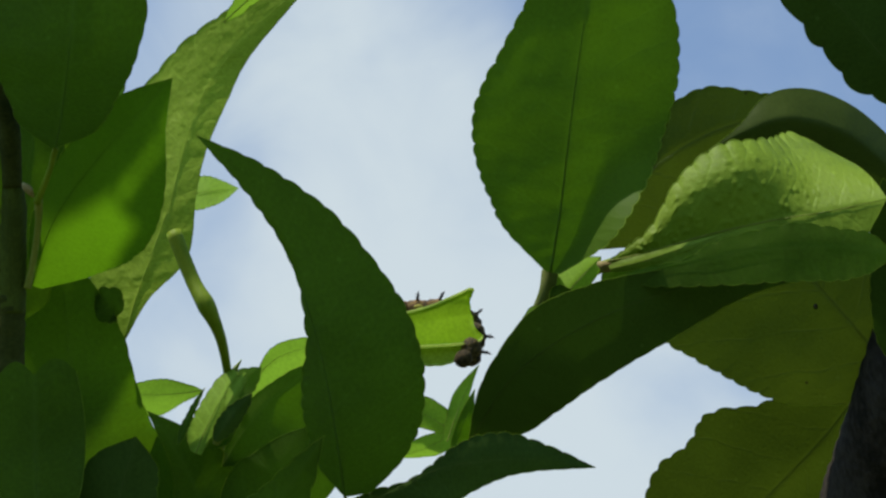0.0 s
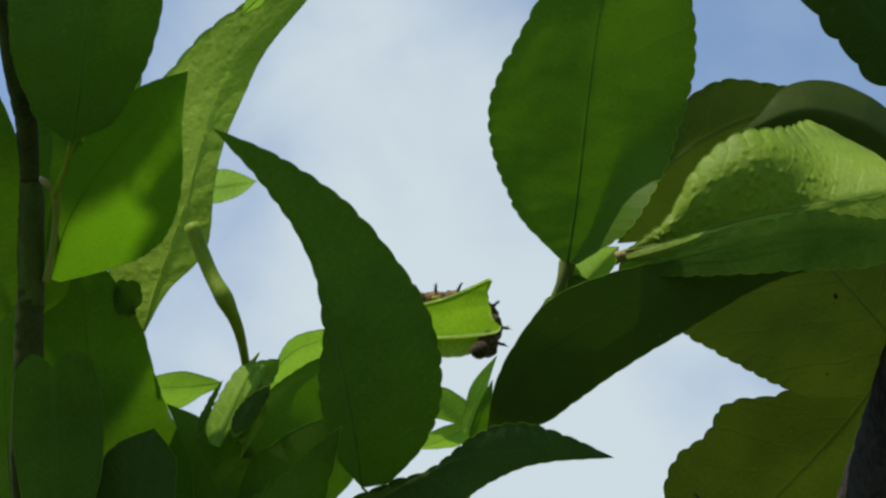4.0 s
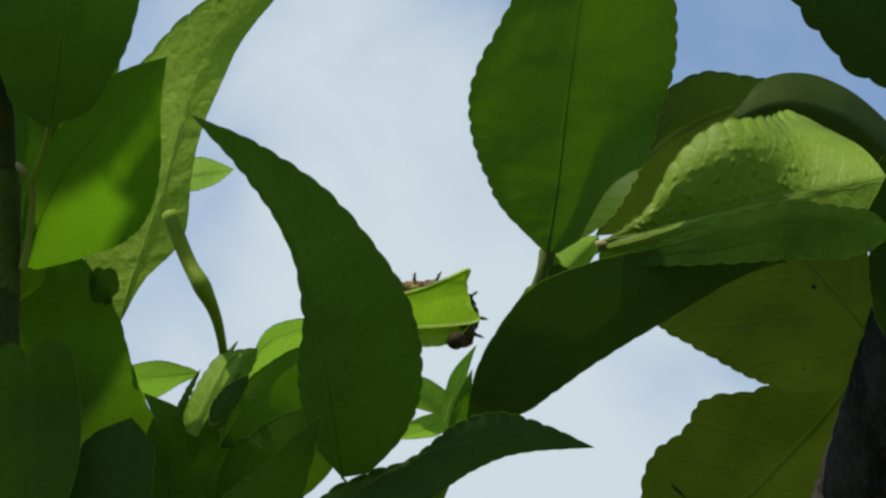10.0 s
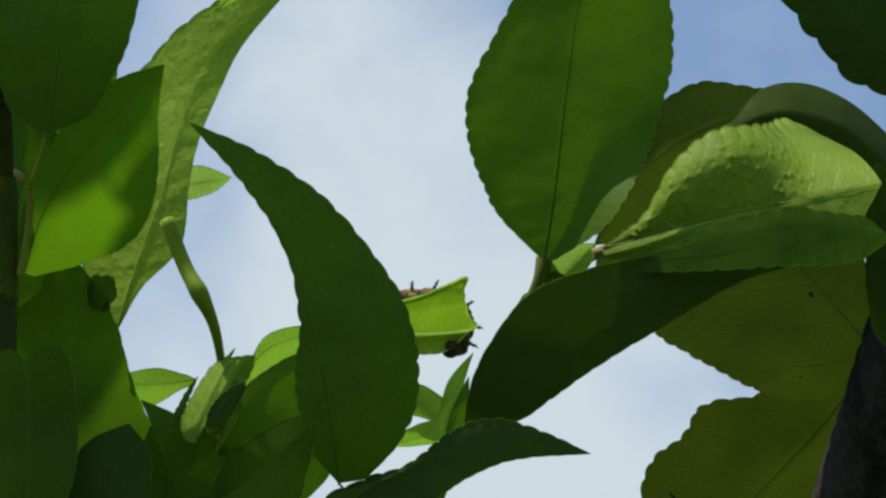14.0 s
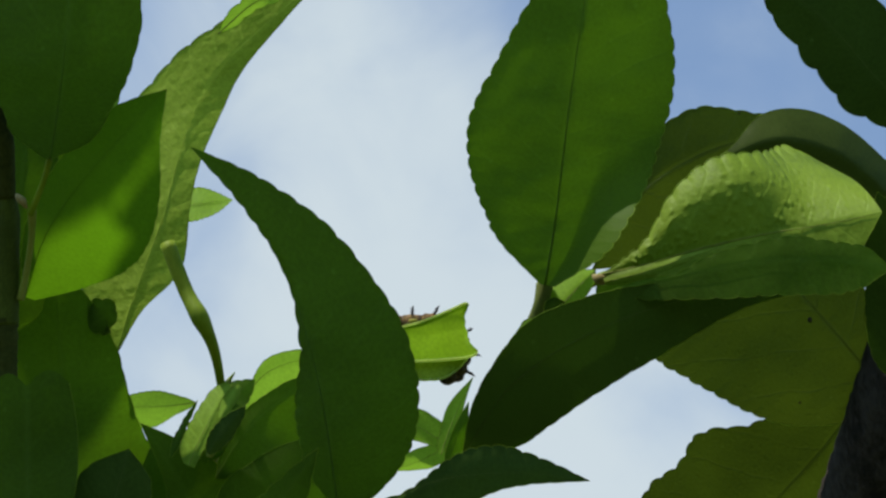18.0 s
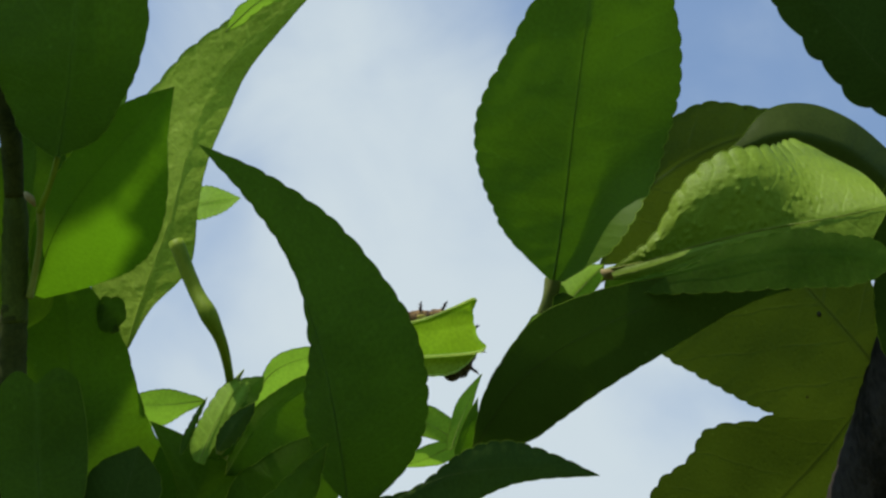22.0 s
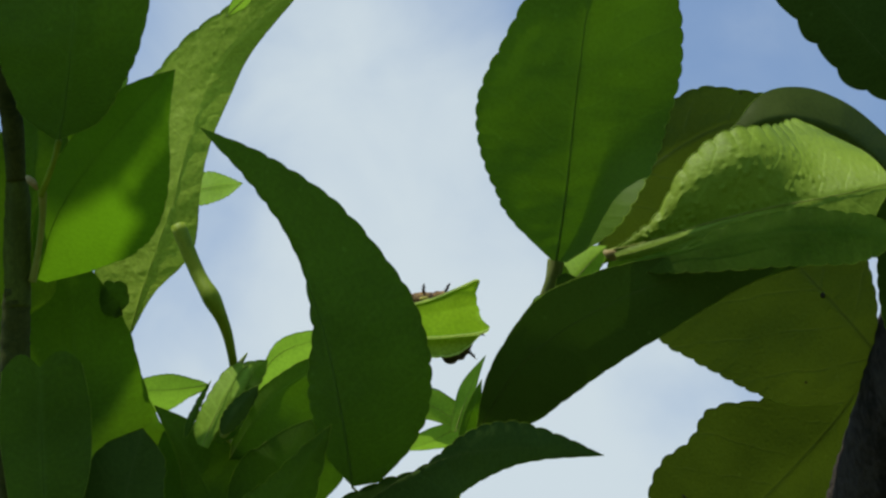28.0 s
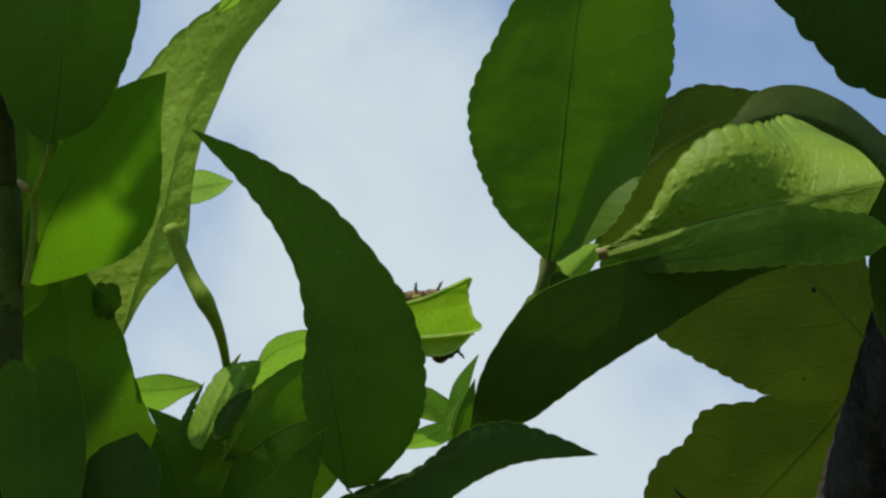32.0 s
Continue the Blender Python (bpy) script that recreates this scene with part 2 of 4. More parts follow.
DARKSTEM = plain_material("woody_stem", (0.026, 0.034, 0.007), (0.058, 0.068, 0.014), 250, 0.8, bump=0.5, shine=0.05)
GREENBARK = plain_material("green_bark", (0.045, 0.062, 0.008), (0.085, 0.115, 0.016), 260, 0.7, bump=0.4, shine=0.08, grain=(1, 1, 0.3))
BARK = plain_material("bark", (0.018, 0.015, 0.011), (0.062, 0.052, 0.040), 180, 0.9, bump=1.0, shine=0.05, depth=0.002, grain=(1, 1, 0.35))
BUD = plain_material("bud", (0.17, 0.25, 0.035), (0.25, 0.30, 0.07), 500, 0.5)
SOIL = plain_material("grass_ground", (0.045, 0.065, 0.02), (0.085, 0.085, 0.04), 3, 0.95, bump=0.6, depth=0.02)
SKIN = plain_material("caterpillar_skin", (0.02, 0.008, 0.003), (0.27, 0.16, 0.045), 1000, 0.5, bump=0.6)
SKIN_DARK = plain_material("caterpillar_dark_skin", (0.012, 0.009, 0.006), (0.16, 0.11, 0.03), 1300, 0.45, bump=0.6)
SKIN_SIDE = plain_material("caterpillar_side", (0.45, 0.35, 0.05), (0.60, 0.52, 0.14), 900, 0.5)
SPINE = plain_material("caterpillar_spine", (0.012, 0.010, 0.010), (0.035, 0.026, 0.020), 1500, 0.4)
SHELL = plain_material("caterpillar_head", (0.016, 0.012, 0.006), (0.10, 0.07, 0.026), 1200, 0.7, bump=0.8)


# ---- building helpers ----
def P(x, y, z):
    """A place of the crown, in cm, in the world."""
    return PLAN @ (Vector((x, y, -z)) / 100)


def curve_at(pts, s):
    """A smooth line through pts (tuples or numbers) at s from 0 to 1."""
    n = len(pts) - 1
    q = [np.asarray(p, float) for p in pts]
    q = [2 * q[0] - q[1], *q, 2 * q[-1] - q[-2]]
    i = min(int(s * n), n - 1)
    t = s * n - i
    a, b, c, d = q[i:i + 4]
    return 0.5 * (2 * b + (c - a) * t + (2 * a - 5 * b + 4 * c - d) * t * t + (3 * b - a - 3 * c + d) * t ** 3)


def mesh_of(name, verts, faces, material, uv=None, second=None, since=0):
    me = bpy.data.meshes.new(name)
    me.from_pydata([tuple(v) for v in verts], [], faces)
    me.materials.append(material)
    if uv is not None:
        lay = me.uv_layers.new(name="UVMap")
        idx = np.empty(len(me.loops), dtype=np.int32)
        me.loops.foreach_get("vertex_index", idx)
        lay.data.foreach_set("uv", np.asarray(uv, dtype=np.float32)[idx].ravel())
    if second:
        me.materials.append(second)
        me.polygons.foreach_set("material_index", [0] * since + [1] * (len(faces) - since))
    me.polygons.foreach_set("use_smooth", [True] * len(me.polygons))
    me.update()
    return me


def set_under(ob, parent, at, parent_at):
    ob.parent = parent
    ob.location = Vector(at) - Vector(parent_at)
    return ob


def tube_data(pts, radii, steps=40, sides=12, rough=0.0, knots=(), seed=0):
    """A round stem along pts (world places) with radii (metres)."""
    verts, faces = [], []
    prev = None
    for i in range(steps + 1):
        s = i / steps
        p = Vector(curve_at(pts, s))
        t = (Vector(curve_at(pts, min(1, s + 0.01))) - Vector(curve_at(pts, max(0, s - 0.01)))).normalized()
        if prev is None:
            prev = t.orthogonal().normalized()
        a = (prev - t * prev.dot(t)).normalized()
        prev = a
        b = t.cross(a)
        r = float(curve_at(radii, s))
        for at, swell, wide in knots:
            r *= 1 + swell * math.exp(-((s - at) / wide) ** 2)
        for j in range(sides):
            w = 2 * math.pi * j / sides
            d = a * math.cos(w) + b * math.sin(w)
            k = 1 + rough * noise.noise((p + d * r) * (0.9 / max(r, 1e-4)) + Vector((seed, 0, 0)))
            verts.append(p + d * r * k)
    for i in range(steps):
        for j in range(sides):
            k = (j + 1) % sides
            faces.append((i * sides + j, i * sides + k, (i + 1) * sides + k, (i + 1) * sides + j))
    faces.append(tuple(range(sides))[::-1])
    faces.append(tuple(steps * sides + j for j in range(sides)))
    return verts, faces


def stem(name, pts, radii, material, parent, parent_at, label="", **kw):
    """pts in crown cm, radii in cm; a part of its parent."""
    world = [P(*p) for p in pts]
    o = world[0]
    v, f = tube_data(world, [r / 100 for r in radii], **kw)
    ob = set_under(new(name, mesh_of(name, [q - o for q in v], f, material)), parent, o, parent_at)
    return tagged(ob, label)


# ---- the ground ----
def ground():
    n, size = 60, 1500.0
    verts, faces = [], []
    for i in range(n + 1):
        for j in range(n + 1):
            u, v = 2 * i / n - 1, 2 * j / n - 1
            x, y = size * u * abs(u) ** 2, size * v * abs(v) ** 2
            verts.append((x, y, 0.03 * noise.noise((x * 0.4, y * 0.4, 0)) if abs(x) + abs(y) > 2 else 0.0))
    for i in range(n):
        for j in range(n):
            a = i * (n + 1) + j
            faces.append((a, a + n + 1, a + n + 2, a + 1))
    tagged(new("ground", mesh_of("ground", verts, faces, SOIL)), "grassy brown garden ground under the tree", "ground", kind="structure")


ground()

# ---- the citrus tree ----
BASE = Vector((0.04, 0.42, 0.0))
tree = new("citrus_tree")
tree.location = BASE
tagged(tree, "young citrus tree with serrated green leaves and green shoots", "tree")


def leaf(label, material, rib, left, right, fold=(0.15, 0.15), tooth=1.0, teeth=14, stalk=None, bite=0.0, notch=0.0, wave=0.03, keel=1.0, stalk_r=1.3, quilt=0.0, flare=None, rim=1.0, stalk_m=None, cup=None, across=8, glands=0, edge=1.0, bend=1.15):
    """A citrus leaf: rib from stalk to tip and half widths at nine even stations, in cm; fold: how far the halves lean back."""
    n, m = (160, across) if across == 8 else (260, across)
    seed = len(tree.children) * 3.7
    o = P(*rib[0])
    verts, uv, faces = [], [], []
    length = sum(float(np.linalg.norm(curve_at(rib, (i + 1) / 40) - curve_at(rib, i / 40))) for i in range(40))
    edges = ([], [])
    dice = random.Random(int(seed * 10))
    bumps = [(dice.uniform(0.15, 0.8), dice.uniform(0.05, 0.8), dice.uniform(0.5, 1.3)) for _ in range(glands)]
    for i in range(n + 1):
        s = i / n
        p = curve_at(rib, s)
        t = curve_at(rib, min(1, s + 0.01)) - curve_at(rib, max(0, s - 0.01))
        t = t / np.linalg.norm(t)
        side = np.array((-t[1], t[0], 0.0))
        side = side / max(1e-6, np.linalg.norm(side))
        for j in range(-m, m + 1):
            r, which = abs(j) / m, 0 if j < 0 else 1
            w = max(0.0, float(curve_at((left, right)[which], s)))
            jag = abs(math.sin(math.pi * (teeth * s + 0.3 * which))) ** 0.6 - 0.6
            jag += 0.5 * noise.noise((s * teeth * 0.8, seed + which, 0))
            ends = min(1, 6 * s, 6 * (1 - s))
            plain = w
            w = max(0.0, w + r ** 5 * (tooth if isinstance(tooth, (int, float)) else tooth[which]) * 0.055 * jag * ends)
            if bite and s > 0.94:
                w *= 1 - 0.16 * ((s - 0.94) / 0.06) ** 2
            d = w * r * (1 if j < 0 else -1)
            lean = fold[which] if isinstance(fold[which], (int, float)) else float(curve_at(fold[which], s))
            deep = lean * plain * r ** bend
            deep += wave * math.sin(s * 9 + seed + which) * r * r * min(1, w)
            deep += 0.03 * w * noise.noise((d * 1.1, s * length * 0.8, seed))
            if quilt:
                rib_wave = (s * length - 0.62 * abs(d)) * 9 + 1.6 * noise.noise((d * 1.3, s * length * 1.3, seed + 5))
                deep += 0.35 * quilt * math.sin(rib_wave) * min(1, 4 * r, 3 * w)
                deep += quilt * noise.noise((d * 4.5, s * length * 4.5, seed))
                deep += 0.7 * quilt * noise.noise((d * 11, s * length * 11, seed))
            if which == 0:
                for at, out, size in bumps:
                    gap = ((s - at) * length) ** 2 + (w * (r - out)) ** 2
                    if gap < 0.02:
                        deep -= 0.028 * size * math.exp(-gap / (0.0013 * size))
            if cup and which == cup[0]:
                deep += cup[1] * plain * r ** 3.5
            if flare and which == flare[0]:
                deep += flare[3] * w * max(0.0, r - 0.45) * math.exp(-((s - flare[1]) / flare[2]) ** 2)
            deep += 0.012 * noise.noise((d * 3.5, s * length * 3.0, seed)) * min(1, 3 * (1 - r))
            q = p + side * d + np.array((0, 0, deep))
            if notch:
                q = q + t * notch * math.sin(math.pi * r) * s ** 4
            if bite:
                chew = max(0.0, (s - 0.7) / 0.3)
                q = q + t * chew * bite * (1.6 * (d / 0.5) ** 2 - 0.9 + 0.5 * noise.noise((d * 6, 0, seed)))
            verts.append(P(*q) - o)
            uv.append((d, s * length))
            if abs(j) == m:
                edges[which].append((verts[-1], side * (1 if j < 0 else -1), (d, s * length)))
    row = 2 * m + 1
    for i in range(n):
        for j in range(row - 1):
            a = i * row + j
            faces.append((a, a + 1, a + row + 1, a + row))
    # a thickened margin
    blade = len(faces)
    for e in edges:
        first = len(verts)
        for v, out, c in e:
            outw = (PLAN.to_3x3() @ Vector((out[0], out[1], 0))) * 0.00005 * rim * edge
            deepw = (PLAN.to_3x3() @ Vector((0, 0, -1))) * 0.00008 * rim * edge
            for off in (outw, deepw, -outw, -deepw):
                verts.append(v + off)
                uv.append(c)
        for i in range(len(e) - 1):
            for j in range(4):
                a, b = first + i * 4 + j, first + i * 4 + (j + 1) % 4
                faces.append((a, b, b + 4, a + 4))
    ob = set_under(new("leaf", mesh_of("leaf", verts, faces, material, uv, EDGE if rim == 1 else CHEWED, blade)), tree, o, BASE)
    tagged(ob, label)
    pts = [P(*(curve_at(rib, s) + np.array((0, 0, -0.015)))) for s in np.linspace(0, 0.97, 9)]
    big = keel * min(0.040, 0.0065 * length + 0.004)
    v, f = tube_data(pts, [big / 100, big * 0.7 / 100, big * 0.4 / 100, big * 0.15 / 100], steps=28, sides=8)
    set_under(new("midrib", mesh_of("midrib", [q - o for q in v], f, RIB.get(material.name, STALK))), ob, o, o)
    if stalk:
        world = [P(*q) for q in stalk]
        v, f = tube_data(world, [big * stalk_r / 100, big * stalk_r * 0.9 / 100, big * stalk_r * 1.15 / 100], steps=16, sides=10)
        set_under(new("petiole", mesh_of("petiole", [q - o for q in v], f, stalk_m or STALK)), ob, o, o)
    return ob


RIB = {"mature_leaf": RIBGREEN, "sun_brightened_leaf": LIT, "tender_leaf": TENDER, "thick_leaf": DARKRIB, "glossy_leaf": SHEEN, "old_leaf": DARKRIB, "half_grown_leaf": SOFT}
# -- crown leaves: stalk to tip, half widths in cm
leaf("broad dark green citrus leaf standing upright on its stalk", MATURE, [(2.36, 0.21, -0.78), (2.56, 1.42, -0.66), (2.76, 3.04, -0.5), (3.06, 5.09, -0.24), (3.51, 7.63, 0.12)],
     [0.08, 0.87, 1.3, 1.63, 1.73, 1.42, 1.03, 0.6, 0.0], [0.17, 0.77, 1.14, 1.5, 1.70, 1.82, 1.67, 1.14, 0.0], fold=(0.2, (-0.04, -0.01, 0.02, 0.05, 0.07)), tooth=0.9, teeth=25, stalk_r=8.0, stalk_m=PETIOLE, stalk=[(2.42, 0.22, 0.0), (2.35, -0.14, -0.1), (2.28, -0.46, 0.0)], flare=(1, 0.14, 0.17, -2.1), keel=0.5, across=14, edge=1.8)
leaf("dark glossy citrus leaf seen from its shaded underside", THICK, [(0.89, -2.97, -0.42), (1.73, -1.56, -1.23), (3.15, -0.57, -1.72), (4.9, 0.01, -1.69), (7.03, 0.17, -1.14)],
     [0.0, 0.29, 0.48, 0.7, 0.61, 0.46, 0.3, 0.16, 0.0], [0.06, 0.83, 1.02, 1.03, 0.97, 0.85, 0.59, 0.23, 0.0], fold=(-0.24, 0.34), tooth=0.25, teeth=16, keel=0.25)
leaf("dark green citrus leaf with a tapering tip", THICK, [(-2.02, -4.68, -3.59), (-0.96, -3.72, -3.09), (0.06, -3.16, -2.71), (0.9, -2.97, -2.46), (1.86, -2.95, -2.25), (3.05, -3.12, -1.9)],
     [0.0, 0.31, 0.15, 0.02, 0.21, 0.41, 0.41, 0.23, 0.0], [0.0, 0.73, 0.76, 0.72, 0.61, 0.43, 0.26, 0.13, 0.0], fold=(0.39, -0.17), tooth=(0.7, 0.3), teeth=20, keel=0.1)
leaf("long curved dark green citrus leaf hanging over its neighbours", MATURE, [(-1.17, -3.42, -3.42), (-1.26, -2.75, -3.49), (-1.4, -1.9, -3.41), (-1.67, -0.82, -3.05), (-2.18, 0.5, -2.43), (-2.93, 1.59, -1.89), (-3.85, 2.57, -1.4)],
     [0.0, 0.36, 0.49, 0.47, 0.17, 0.0, 0.01, 0.02, 0.0], [0.43, 1.04, 1.41, 1.57, 1.53, 1.19, 0.81, 0.43, 0.0], fold=(1.0, 0.2), tooth=0.8, teeth=22, stalk=[(-1.2, -3.5, -2.8), (-0.93, -3.94, -1.8), (-0.54, -4.93, -0.5)], keel=0.4)
leaf("dark green citrus leaf behind the shoot tip", MATURE, [(-3.45, -3.25, -0.68), (-3.07, -2.62, -0.45), (-2.59, -2.08, -0.14), (-1.69, -1.49, 0.18)],
     [0.0, 0.12, 0.2, 0.26, 0.28, 0.26, 0.24, 0.21, 0.0], [0.0, 0.44, 0.69, 0.79, 0.84, 0.85, 0.8, 0.59, 0.0], fold=(0.28, 0.02), tooth=0.3, teeth=14, keel=0.35)
leaf("young bright green citrus leaf lit through by the sun", YOUNG, [(-3.36, -2.4, 1.35), (-3.03, -1.81, 1.27), (-2.55, -1.38, 1.26), (-1.54, -1.11, 1.33)],
     [0.0, 0.02, 0.03, 0.06, 0.13, 0.22, 0.23, 0.17, 0.0], [0.0, 0.25, 0.33, 0.38, 0.42, 0.44, 0.41, 0.27, 0.0], fold=(-0.21, 0.51), tooth=0.2, teeth=14, keel=0.6)
leaf("young bright green citrus leaf lit through by the sun", YOUNG, [(-4.01, -2.02, 0.97), (-4.41, -2.09, 1.2), (-4.98, -2.14, 1.41), (-5.72, -2.15, 1.62)],
     [0.0, 0.09, 0.13, 0.19, 0.3, 0.4, 0.42, 0.31, 0.0], [0.0, 0.1, 0.16, 0.23, 0.29, 0.3, 0.27, 0.18, 0.0], fold=(0.55, -0.25), tooth=0.2, teeth=14, keel=0.6)
leaf("folded pale green young leaf beside the shoot tip", SHOOT, [(-3.84, -2.95, -1.3), (-3.68, -2.52, -1.1), (-3.48, -2.08, -0.85), (-3.24, -1.58, -0.5)],
     [0.1, 0.26, 0.3, 0.3, 0.29, 0.28, 0.26, 0.22, 0.08], [0.1, 0.12, 0.14, 0.16, 0.17, 0.17, 0.16, 0.13, 0.05], fold=(0.7, -0.25), tooth=0.4, teeth=8, keel=0.5)
leaf("dark narrow margin of the folded young leaf", MATURE, [(-4.12, -2.78, -1.5), (-4.02, -2.5, -1.4), (-3.9, -2.2, -1.25), (-3.72, -1.83, -1.05)],
     [0.02, 0.06, 0.08, 0.08, 0.07, 0.06, 0.05, 0.03, 0.0], [0.02, 0.05, 0.06, 0.06, 0.06, 0.05, 0.04, 0.02, 0.0], fold=(0.5, 0.1), tooth=0.3, teeth=8, keel=0.2)
leaf("bluish shaded young leaf inside the shoot tip", THICK, [(-3.46, -2.7, -1.7), (-3.3, -2.45, -1.65), (-3.12, -2.2, -1.55), (-2.85, -1.9, -1.4)],
     [0.04, 0.12, 0.15, 0.17, 0.17, 0.16, 0.13, 0.08, 0.0], [0.05, 0.12, 0.16, 0.18, 0.19, 0.18, 0.15, 0.1, 0.0], fold=(0.2, 0.3), tooth=0.5, teeth=7, keel=0.15)
leaf("pale lit scale at the top of the shoot", SHOOT, [(-3.3, -2.12, -1.35), (-3.2, -1.92, -1.2), (-3.12, -1.76, -1.05), (-3.02, -1.58, -0.9)],
     [0.05, 0.1, 0.12, 0.13, 0.13, 0.12, 0.1, 0.07, 0.03], [0.05, 0.08, 0.1, 0.1, 0.1, 0.1, 0.09, 0.06, 0.03], fold=(0.4, 0.2), tooth=0.5, teeth=5, keel=0.3)
leaf("dark citrus leaf in the lower part of the crown", MATURE, [(-6.22, -5.34, -1.29), (-5.96, -3.54, -1.11), (-6.1, -1.58, -0.91), (-6.35, 0.71, -0.68)],
     [0.0, 1.16, 1.36, 1.43, 1.37, 1.24, 1.08, 0.87, 0.0], [0.0, 1.55, 1.66, 1.46, 1.13, 1.0, 0.89, 0.55, 0.0], fold=(0.1, (1.2, 1.2, 0.7, 0.1)), tooth=0.4, teeth=14, keel=0.35)
leaf("young dark green leaf with a notched heart-shaped tip", MATURE, [(-5.74, -4.49, -4.71), (-5.9, -3.42, -4.29), (-6.03, -2.49, -3.9), (-6.12, -1.46, -3.59)],
     [0.0, 0.27, 0.53, 0.57, 0.61, 0.66, 0.68, 0.66, 0.62], [0.0, 0.34, 0.53, 0.68, 0.75, 0.77, 0.77, 0.73, 0.66], fold=(0.08, 0.12), tooth=0.0, teeth=14, notch=0.25, keel=0.35)
leaf("dark green citrus leaf in deep shade", THICK, [(-4.73, -4.87, -4.07), (-4.76, -4.09, -3.92), (-4.71, -3.39, -3.8), (-4.49, -2.43, -3.61)],
     [0.0, 0.64, 0.72, 0.78, 0.78, 0.76, 0.70, 0.52, 0.0], [0.0, 0.61, 0.62, 0.62, 0.61, 0.58, 0.54, 0.44, 0.0], fold=(0.13, 0.17), tooth=0.6, teeth=14, keel=0.5)
leaf("dark bluish green citrus leaf among the lower leaves", MATURE, [(-3.37, -5.29, -1.3), (-3.72, -4.07, -0.91), (-4.14, -3.19, -0.73), (-4.81, -2.29, -0.46)],
     [0.0, 0.72, 0.62, 0.52, 0.41, 0.27, 0.17, 0.09, 0.0], [0.94, 0.95, 0.96, 0.94, 0.85, 0.67, 0.46, 0.25, 0.0], fold=(0.07, 0.38), tooth=0.1, teeth=14, keel=0.35)
leaf("dark green citrus leaf among the lower leaves", MATURE, [(-3.05, -5.05, -1.54), (-2.58, -4.1, -1.39), (-2.1, -3.42, -1.31), (-1.76, -2.46, -1.07)],
     [0.55, 0.71, 0.85, 0.99, 1.02, 0.95, 0.82, 0.53, 0.0], [0.0, 0.13, 0.27, 0.4, 0.46, 0.57, 0.64, 0.21, 0.0], fold=(0.21, 0.04), tooth=0.1, teeth=14, keel=0.35)
leaf("dark green citrus leaf with a patch of sun shining through", SOFT, [(-6.46, -0.04, -2.28), (-6.03, 1.04, -2.61), (-5.22, 2.09, -2.9), (-4.05, 3.38, -2.91)],
     [0.05, 0.2, 0.32, 0.42, 0.5, 0.53, 0.5, 0.38, 0.0], [0.15, 0.79, 1.18, 1.32, 1.38, 1.27, 0.96, 0.43, 0.0], fold=(0.08, 0.67), tooth=0.4, teeth=18, keel=0.3)
leaf("broad citrus leaf with a pale stalk", MATURE, [(-5.74, 2.15, -3.85), (-5.62, 2.96, -3.84), (-5.53, 4.05, -3.76), (-5.5, 6.43, -3.15)],
     [0.11, 0.68, 0.86, 1.07, 1.2, 1.29, 1.35, 1.1, 0.0], [0.0, 0.46, 0.68, 0.81, 0.95, 1.06, 1.13, 0.87, 0.0], fold=(0.22, 0.18), tooth=0.4, teeth=14, stalk_r=4.5, stalk_m=TWIG, stalk=[(-5.84, 2.19, -3.4), (-5.97, 1.79, -3.3), (-6.21, 1.3, -3.1)], keel=0.35)
# its paleness is partly sunlight put into the leaf colour
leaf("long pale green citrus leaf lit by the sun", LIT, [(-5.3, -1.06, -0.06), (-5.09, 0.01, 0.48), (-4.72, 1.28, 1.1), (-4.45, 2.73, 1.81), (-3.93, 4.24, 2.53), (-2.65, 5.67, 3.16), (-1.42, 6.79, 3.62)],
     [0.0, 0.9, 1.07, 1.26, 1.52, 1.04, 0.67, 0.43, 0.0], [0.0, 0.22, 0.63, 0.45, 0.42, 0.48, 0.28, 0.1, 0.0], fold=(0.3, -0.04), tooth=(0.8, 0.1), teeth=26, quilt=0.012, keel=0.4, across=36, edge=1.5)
leaf("young bright green citrus leaf tip", YOUNG, [(-5.07, 1.7, 3.02), (-4.56, 1.74, 3.01), (-4.06, 1.82, 3.09), (-3.59, 1.88, 3.17)],
     [0.0, 0.22, 0.3, 0.35, 0.37, 0.32, 0.22, 0.11, 0.0], [0.17, 0.22, 0.28, 0.33, 0.34, 0.31, 0.26, 0.15, 0.0], fold=(1.3, -1.1), tooth=0.3, teeth=14, keel=0.6)
leaf("pale green citrus leaf with a blistered surface in the sun", PALE, [(3.42, 0.41, -0.41), (4.09, 0.56, -0.5), (5.18, 0.89, -0.65), (6.31, 1.15, -0.97), (7.21, 1.3, -1.36), (8.1, 1.5, -1.72)],
     [0.0, 0.17, 0.43, 1.12, 1.52, 1.50, 1.52, 1.56, 0.7], [0.0, 0.23, 0.36, 0.46, 0.54, 0.61, 0.66, 0.57, 0.0], fold=((0.35, -0.05, -0.15, 0.1, 1.2, 1.5), -0.43), tooth=1.1, teeth=19, quilt=0.006, cup=(0, 0.5), keel=0.55, across=40, glands=90, edge=2.2)
leaf("dark green citrus leaf below a pale one", MATURE, [(3.38, 0.11, -1.62), (4.47, 0.35, -1.94), (5.84, 0.63, -2.24), (7.15, 0.67, -2.33), (8.08, 0.53, -2.38)],
     [0.0, 0.07, 0.06, 0.24, 0.31, 0.38, 0.3, 0.28, 0.0], [0.0, 0.26, 0.37, 0.5, 0.59, 0.6, 0.57, 0.41, 0.0], fold=(0.44, -0.34), tooth=0.7, teeth=16, keel=0.1, edge=0.5)
